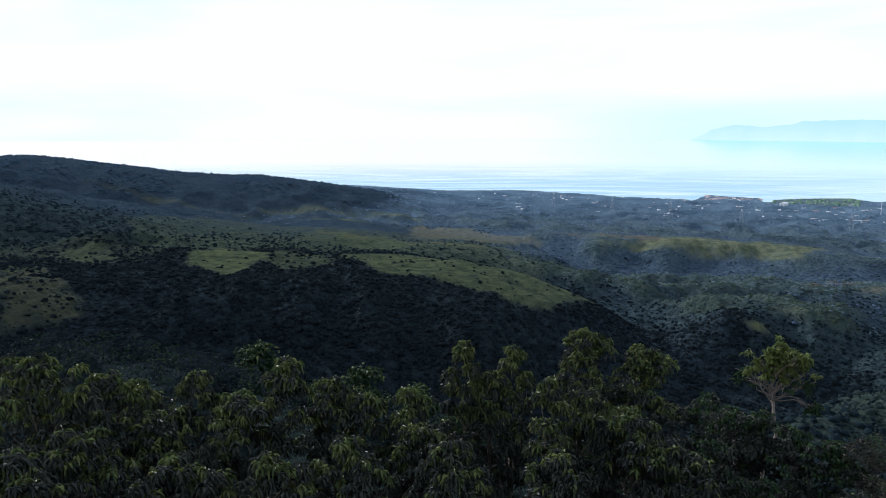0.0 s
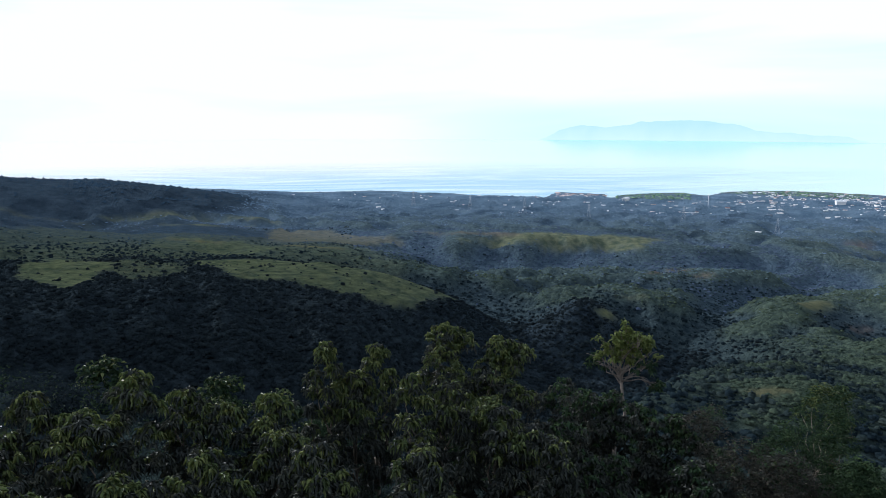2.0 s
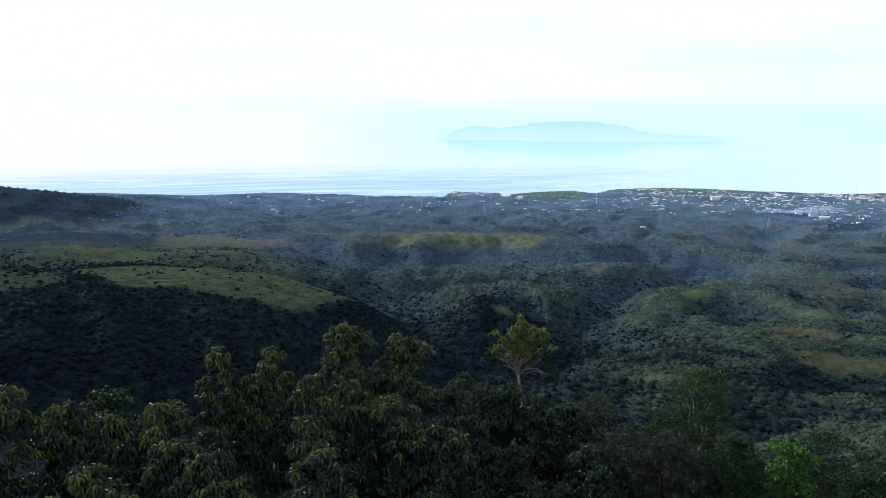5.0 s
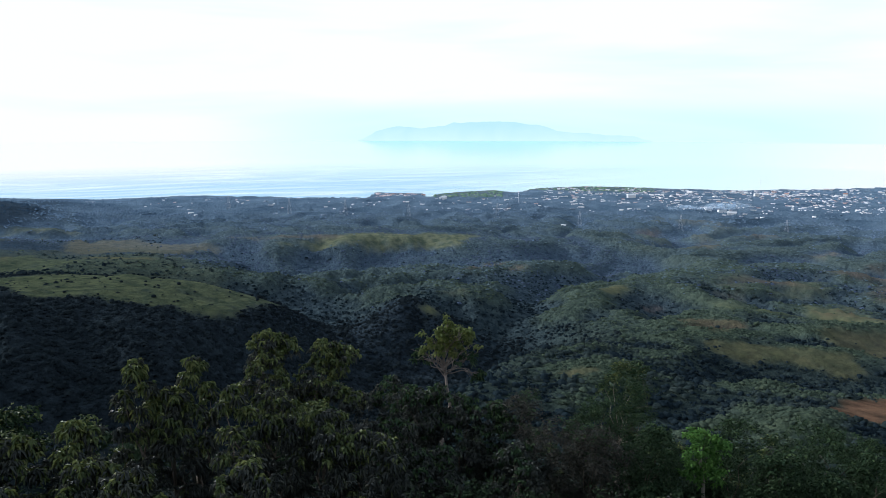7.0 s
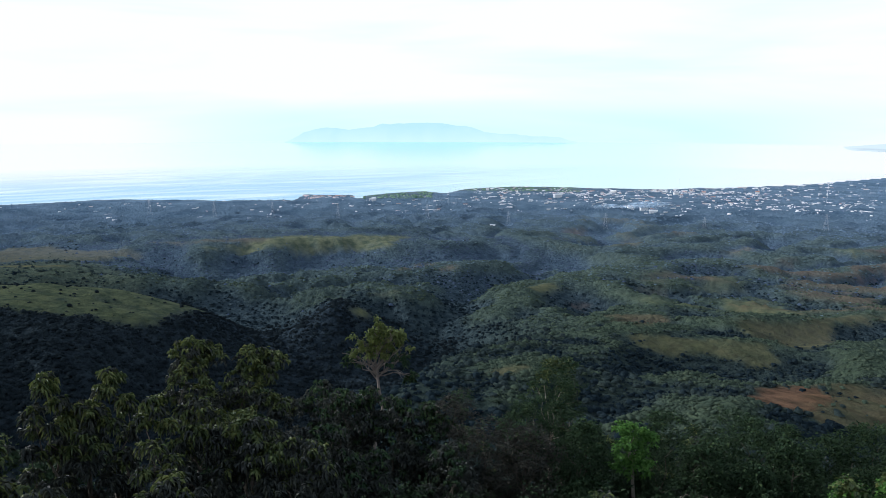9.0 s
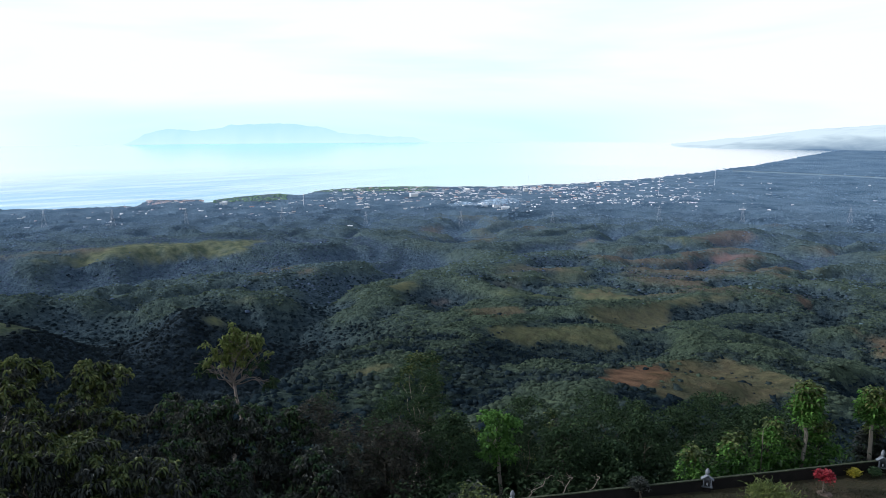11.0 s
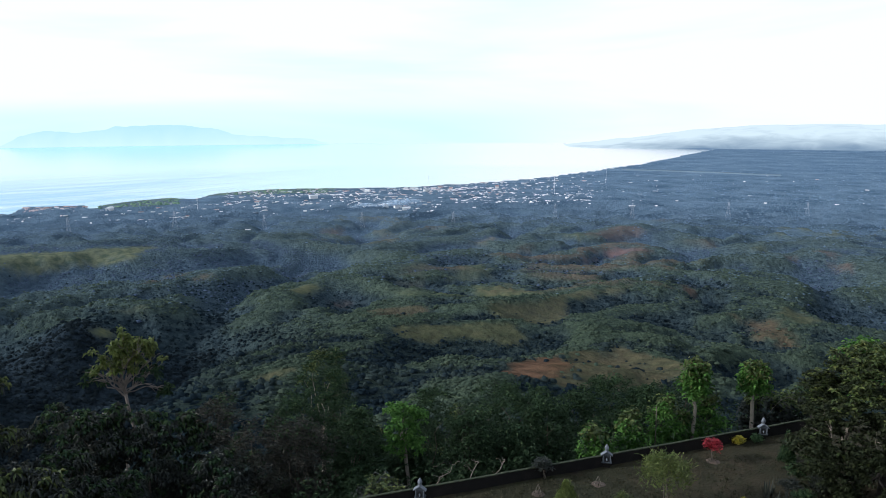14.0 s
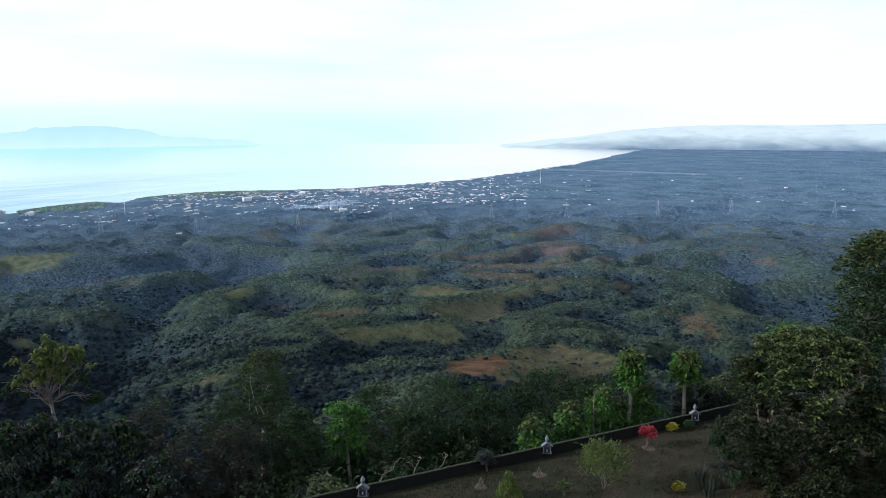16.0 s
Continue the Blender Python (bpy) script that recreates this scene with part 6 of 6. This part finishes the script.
def gable_house(w, d, h, rise, roof_mat, label, at=(0, 0, 0)):
    root = thing("house", at, label, "house", "houses of the coast town")
    bm = bmesh.new()
    ring = [bm.verts.new((sx * w / 2, sy * d / 2, z)) for z in (-2.0, h) for sx, sy in ((-1, -1), (1, -1), (1, 1), (-1, 1))]
    top = [bm.verts.new((sx * w / 2, 0, h + rise * 0.92)) for sx in (-1, 1)]
    for f in ((0, 1, 5, 4), (2, 3, 7, 6)):
        bm.faces.new([ring[i] for i in f])
    bm.faces.new([ring[1], ring[2], ring[6], top[1], ring[5]]), bm.faces.new([ring[3], ring[0], ring[4], top[0], ring[7]])
    part("wall", bm, M_PLASTER, root)
    bm = bmesh.new()
    e, o = 0.5, d / 2 + 0.5
    z1, z0, t = h + rise, h - rise * 0.12, 0.25
    v = [bm.verts.new(p) for sx in (-1, 1) for p in ((sx * (w / 2 + e), -o, z0), (sx * (w / 2 + e), 0, z1), (sx * (w / 2 + e), o, z0), (sx * (w / 2 + e), o, z0 - t), (sx * (w / 2 + e), 0, z1 - t), (sx * (w / 2 + e), -o, z0 - t))]
    for a, b in ((0, 1), (1, 2), (2, 3), (3, 4), (4, 5), (5, 0)):
        bm.faces.new([v[a], v[b], v[b + 6], v[a + 6]])
    bm.faces.new([v[i] for i in (0, 5, 4, 1)]), bm.faces.new([v[i] for i in (1, 4, 3, 2)])
    bm.faces.new([v[i + 6] for i in (0, 1, 4, 5)]), bm.faces.new([v[i + 6] for i in (1, 2, 3, 4)])
    bmesh.ops.recalc_face_normals(bm, faces=bm.faces)
    part("roof", bm, roof_mat, root)
    return root


def town():
    g = np.random.default_rng(5)
    kinds = []
    for w, d, h, rise, m, label in ((5.5, 5, 2.6, 1.0, M_ROOF_WHITE, "small plastered house with a pale metal roof"), (6.5, 5.0, 2.8, 1.0, M_ROOF_GREY, "plastered house with a grey metal roof"),
                                    (6, 5.0, 2.8, 1.4, M_ROOF_RED, "plastered house with a reddish tile roof"), (10, 6, 3.4, 1.0, M_ROOF_WHITE, "long town building with a pale roof"),
                                    (7, 6, 4.6, 1.4, M_ROOF_RED, "two-storey town building with a tile roof"), (8, 6, 4.6, 0.9, M_ROOF_GREY, "two-storey pale town building")):
        kinds.append((w, d, h, rise, m, label))
    protos = [None] * len(kinds)

    def put(i, x, y, turn):
        z = float(land_z(x, y))
        if z < SEA_Z + 0.6:
            return
        if protos[i] is None:
            protos[i] = gable_house(*kinds[i], (x, y, z))
            protos[i].matrix_world = pose(x, y, z, 0, 0, turn)
        else:
            copy_thing(protos[i], pose(x, y, z, 0, 0, turn)).scale = (g.uniform(0.5, 1.25), g.uniform(0.4, 0.6), g.uniform(0.24, 0.38))

    def spread(n, az0, az1, r0, r1, weights):
        for _ in range(n):
            az, r = g.uniform(az0, az1), g.uniform(r0, r1)
            coast = float(np.interp(az, COAST_AZ, COAST_R))
            if r > coast - 14:
                r = coast - g.uniform(14, 90)
            x, y = polar(az, r)
            put(int(g.choice(6, p=weights)), x, y, -az + g.uniform(-30, 30))

    spread(110, 34, 56, 1230, 1500, [0.25, 0.2, 0.2, 0.13, 0.1, 0.12])
    spread(55, 47, 63, 1330, 1800, [0.3, 0.2, 0.15, 0.15, 0.1, 0.1])
    spread(60, 27, 50, 1050, 1260, [0.4, 0.25, 0.15, 0.12, 0.03, 0.05])
    spread(8, 20.3, 24.4, 1262, 1335, [0.15, 0.15, 0.5, 0.0, 0.15, 0.05])
    spread(16, 2, 30, 960, 1240, [0.5, 0.25, 0.15, 0.1, 0, 0])
    spread(12, 58, 82, 1020, 1900, [0.4, 0.25, 0.15, 0.2, 0, 0])
    spread(5, 14, 40, 640, 850, [0.6, 0.4, 0.0, 0, 0, 0])


town()


def far_houses(name, mat, zones, label, seed):
    """Small houses too far and too many to tell apart: low gabled blocks joined in one object."""
    g = np.random.default_rng(seed)
    xs, ys = [], []
    for n, az0, az1, r0, r1 in zones:
        az, r = g.uniform(az0, az1, n), r0 + (r1 - r0) * g.random(n)
        coast = np.interp(az, COAST_AZ, COAST_R)
        r = np.where(r > coast - 14, coast - g.uniform(14, 80, n), r)
        xs.append(r * np.sin(np.radians(az))), ys.append(r * np.cos(np.radians(az)))
    x, y = np.concatenate(xs), np.concatenate(ys)
    z = land_z(x, y)
    ok = (z > SEA_Z + 0.6) & (fractal(x, y, 34, 3, 3) + 0.05 * g.normal(size=len(x)) > 0.46)
    x, y, z = x[ok], y[ok], z[ok]
    n = len(x)
    w, d, h = 0.8 + 4.0 * g.random(n) ** 2.4, g.uniform(0.8, 1.5, n), g.uniform(0.45, 0.95, n)
    th = -np.arctan2(x, y) + g.uniform(-0.5, 0.5, n)
    unit = np.array([(-1, -1, -1), (1, -1, -1), (1, 1, -1), (-1, 1, -1), (-1, -1, 1), (1, -1, 1), (1, 1, 1), (-1, 1, 1), (-1, 0, 1.45), (1, 0, 1.45)], dtype=float)
    X, Y = unit[None, :, 0] * w[:, None], unit[None, :, 1] * d[:, None]
    c, s = np.cos(th)[:, None], np.sin(th)[:, None]
    v = np.stack([x[:, None] + X * c - Y * s, y[:, None] + X * s + Y * c, z[:, None] + h[:, None] * unit[None, :, 2]], -1)
    base = (np.arange(n) * 10)[:, None, None]
    quads = (np.array([(0, 1, 5, 4), (2, 3, 7, 6), (1, 2, 6, 5), (3, 0, 4, 7), (4, 5, 9, 8), (6, 7, 8, 9)])[None] + base).reshape(-1, 4)
    tris = (np.array([(5, 6, 9), (7, 4, 8)])[None] + base).reshape(-1, 3)
    tagged(new(name, mesh_of(name, v.reshape(-1, 3), [quads, tris], mat)), label, "houses", kind="stuff")


M_TINY_PALE = material("pale_far_roofs", [(0.22, 0.27, 0.33), (0.46, 0.5, 0.54), (0.84, 0.84, 0.84)], 0.5, 0.8, island=0.9)
M_TINY_RED = material("reddish_far_roofs", [(0.30, 0.26, 0.28), (0.48, 0.38, 0.38), (0.72, 0.60, 0.58)], 0.5, 0.8, island=0.8)
far_houses("pale_houses", M_TINY_PALE, ((560, 34, 57, 1190, 1500), (170, 50, 64, 1330, 2000), (130, 26, 56, 1000, 1260), (90, 6, 26, 930, 1260), (170, 56.5, 63, 1130, 1400), (60, 56, 68, 1150, 1750), (26, 66, 88, 1050, 2000), (30, -2, 12, 1120, 1350)),
           "many small pale houses scattered through the coast town", 70)
M_TINY_WHITE = material("white_far_roofs", [(0.55, 0.57, 0.60), (0.74, 0.74, 0.74), (0.86, 0.84, 0.82)], 0.5, 0.7, island=0.6)
far_houses("white_houses", M_TINY_WHITE, ((230, 47.5, 55.5, 1390, 1500), (110, 36, 47, 1280, 1420), (40, 53, 60, 1180, 1330), (24, 55, 62, 1480, 1640)), "bright white seaside buildings and long roofs", 72)
far_houses("red_houses", M_TINY_RED, ((150, 20.3, 24.3, 1250, 1338), (110, 35, 58, 1330, 1500), (20, 0, 30, 1050, 1250)), "many small reddish roofs by the shore", 71)


def runway():
    n = 40
    az = np.linspace(65.2, 76.5, n)
    mid = np.interp(az, [65.2, 76.5], [2120, 2000])
    rows = []
    for off in (-12, 12):
        x, y = (mid + off) * np.sin(np.radians(az)), (mid + off) * np.cos(np.radians(az))
        rows.append(np.stack([x, y, np.maximum(land_z(x, y), SEA_Z + 1) + 2.2], -1))
    v = np.concatenate(rows + [r - [0, 0, 2.6] for r in rows])
    i = np.arange(n - 1)[:, None]
    q = np.concatenate([i + [0, 1, n + 1, n], i + [2 * n, 2 * n + 1, 1, 0], i + [n, n + 1, 3 * n + 1, 3 * n]])
    # Haze put into the tarmac's colour, bluish like the far plain.
    tagged(new("runway", mesh_of("runway", v, q, material("hazed_tarmac", [(0.10, 0.155, 0.205), (0.14, 0.20, 0.25), (0.18, 0.24, 0.29)], 0.02, 0.9))), "long pale airstrip on the coastal plain", "runway", kind="structure")


runway()


def hall(az, r, w, d, h, turn, label):
    x, y = polar(az, r)
    root = thing("hall", (x, y, float(land_z(x, y))), label, "building", turn=turn)
    part("wall", box(bmesh.new(), (w, d, h + 2), (0, 0, h / 2 - 1)), M_ROOF_WHITE, root)
    bm = bmesh.new()
    n = 8
    rows = []
    for s in (-1, 1):
        rows.append([bm.verts.new((s * (w / 2 + 0.6), (d / 2 + 0.6) * math.cos(math.pi * i / n), h - 0.1 + 2.4 * math.sin(math.pi * i / n))) for i in range(n + 1)])
    for i in range(n):
        bm.faces.new([rows[0][i], rows[0][i + 1], rows[1][i + 1], rows[1][i]])
    bm.faces.new(rows[0]), bm.faces.new(rows[1][::-1])
    bmesh.ops.recalc_face_normals(bm, faces=bm.faces)
    part("roof", bm, M_ROOF_WHITE, root)


hall(47.4, 1120, 11, 8, 5, -30, "large white hall with a rounded roof")
hall(46.4, 1125, 9, 6, 3.4, -25, "low white hall beside the larger one")
hall(48.1, 1075, 11, 6, 2.6, -40, "long low white shed in the town")
hall(40.7, 1290, 14, 7, 4.5, -20, "long white public building in the town")
hall(25.8, 1215, 14, 7, 3.5, 40, "wide white warehouse near the shore")


def pylon(az, r, h, turn):
    """Lattice transmission tower: four legs, rings of braces and three cross arms."""
    x, y = polar(az, r)
    root = thing("pylon", (x, y, float(land_z(x, y))), "grey lattice steel transmission tower on the plain", "pylon", "transmission towers", turn)
    half = lambda z: 2.2 * (1 - z / h) ** 1.15 + 0.35

    def bar(name, a, b, t):
        v, f = tube([a, b], [t, t], 4)
        part(name, (v, f), M_STEEL, root)

    for sx, sy in ((-1, -1), (1, -1), (1, 1), (-1, 1)):
        pts = [(sx * half(z), sy * half(z), z) for z in (0, h * 0.3, h * 0.6, h)]
        v, f = tube([(pts[0][0], pts[0][1], -1.0)] + pts[1:], [0.10] * 4, 4)
        part("leg", (v, f), M_STEEL, root)
    levels = [h * q for q in (0.0, 0.3, 0.52, 0.7, 0.84, 0.95)]
    for a, b in zip(levels, levels[1:]):
        for sx, sy, tx, ty in ((-1, -1, 1, -1), (1, -1, 1, 1), (1, 1, -1, 1), (-1, 1, -1, -1)):
            bar("brace", (sx * half(a), sy * half(a), a), (tx * half(b), ty * half(b), b), 0.05)
    for q, w in ((0.74, 3.4), (0.85, 3.0), (0.96, 2.4)):
        bar("cross_arm", (-w, 0, h * q), (w, 0, h * q), 0.09)


for az, dip, h in ((8.9, 6.9, 22), (13.5, 7.35, 21), (17.9, 7.5, 20), (23.0, 7.85, 20), (30.2, 8.0, 19), (36.8, 8.35, 19), (44.5, 8.4, 19), (51.9, 8.35, 18), (60.1, 7.85, 19), (66.1, 7.5, 21), (73.1, 7.1, 20), (78.4, 6.75, 20), (85.2, 6.5, 20)):
    r = 900.0
    for _ in range(12):
        x, y = polar(az, r)
        r = (EYE_Z - float(land_z(x, y))) / math.tan(radians(dip)) * 0.5 + r * 0.5
    pylon(az, min(1130, r), h, -az + 20)

for az, r, h in ((64.0, 1640, 44), (60.0, 1380, 34), (49.9, 1490, 26), (31.9, 1150, 20)):
    x, y = polar(az, r)
    mast = thing("radio_mast", (x, y, float(land_z(x, y))), "thin pale radio mast standing in the town", "mast", "masts of the town")
    v, f = tube([(0, 0, -1), (0, 0, h * 0.5), (0, 0, h)], [0.30, 0.22, 0.14], 6)
    part("shaft", (v, f), M_ROOF_WHITE, mast)
    for q in (0.75, 0.9):
        part("antenna", box(bmesh.new(), (1.3, 1.3, 1.2), (0, 0, h * q), 0.15), M_ROOF_WHITE, mast)

# a hut on the ridge
hx, hy = polar(52.2, 352)
hut = gable_house(1.3, 1.0, 0.6, 0.4, M_ROOF_GREY, "small hut with a pale metal roof among the trees", (hx, hy, float(land_z(hx, hy))))
hut["group"] = "huts on the hills"
hut.scale = (0.75, 0.75, 0.7)
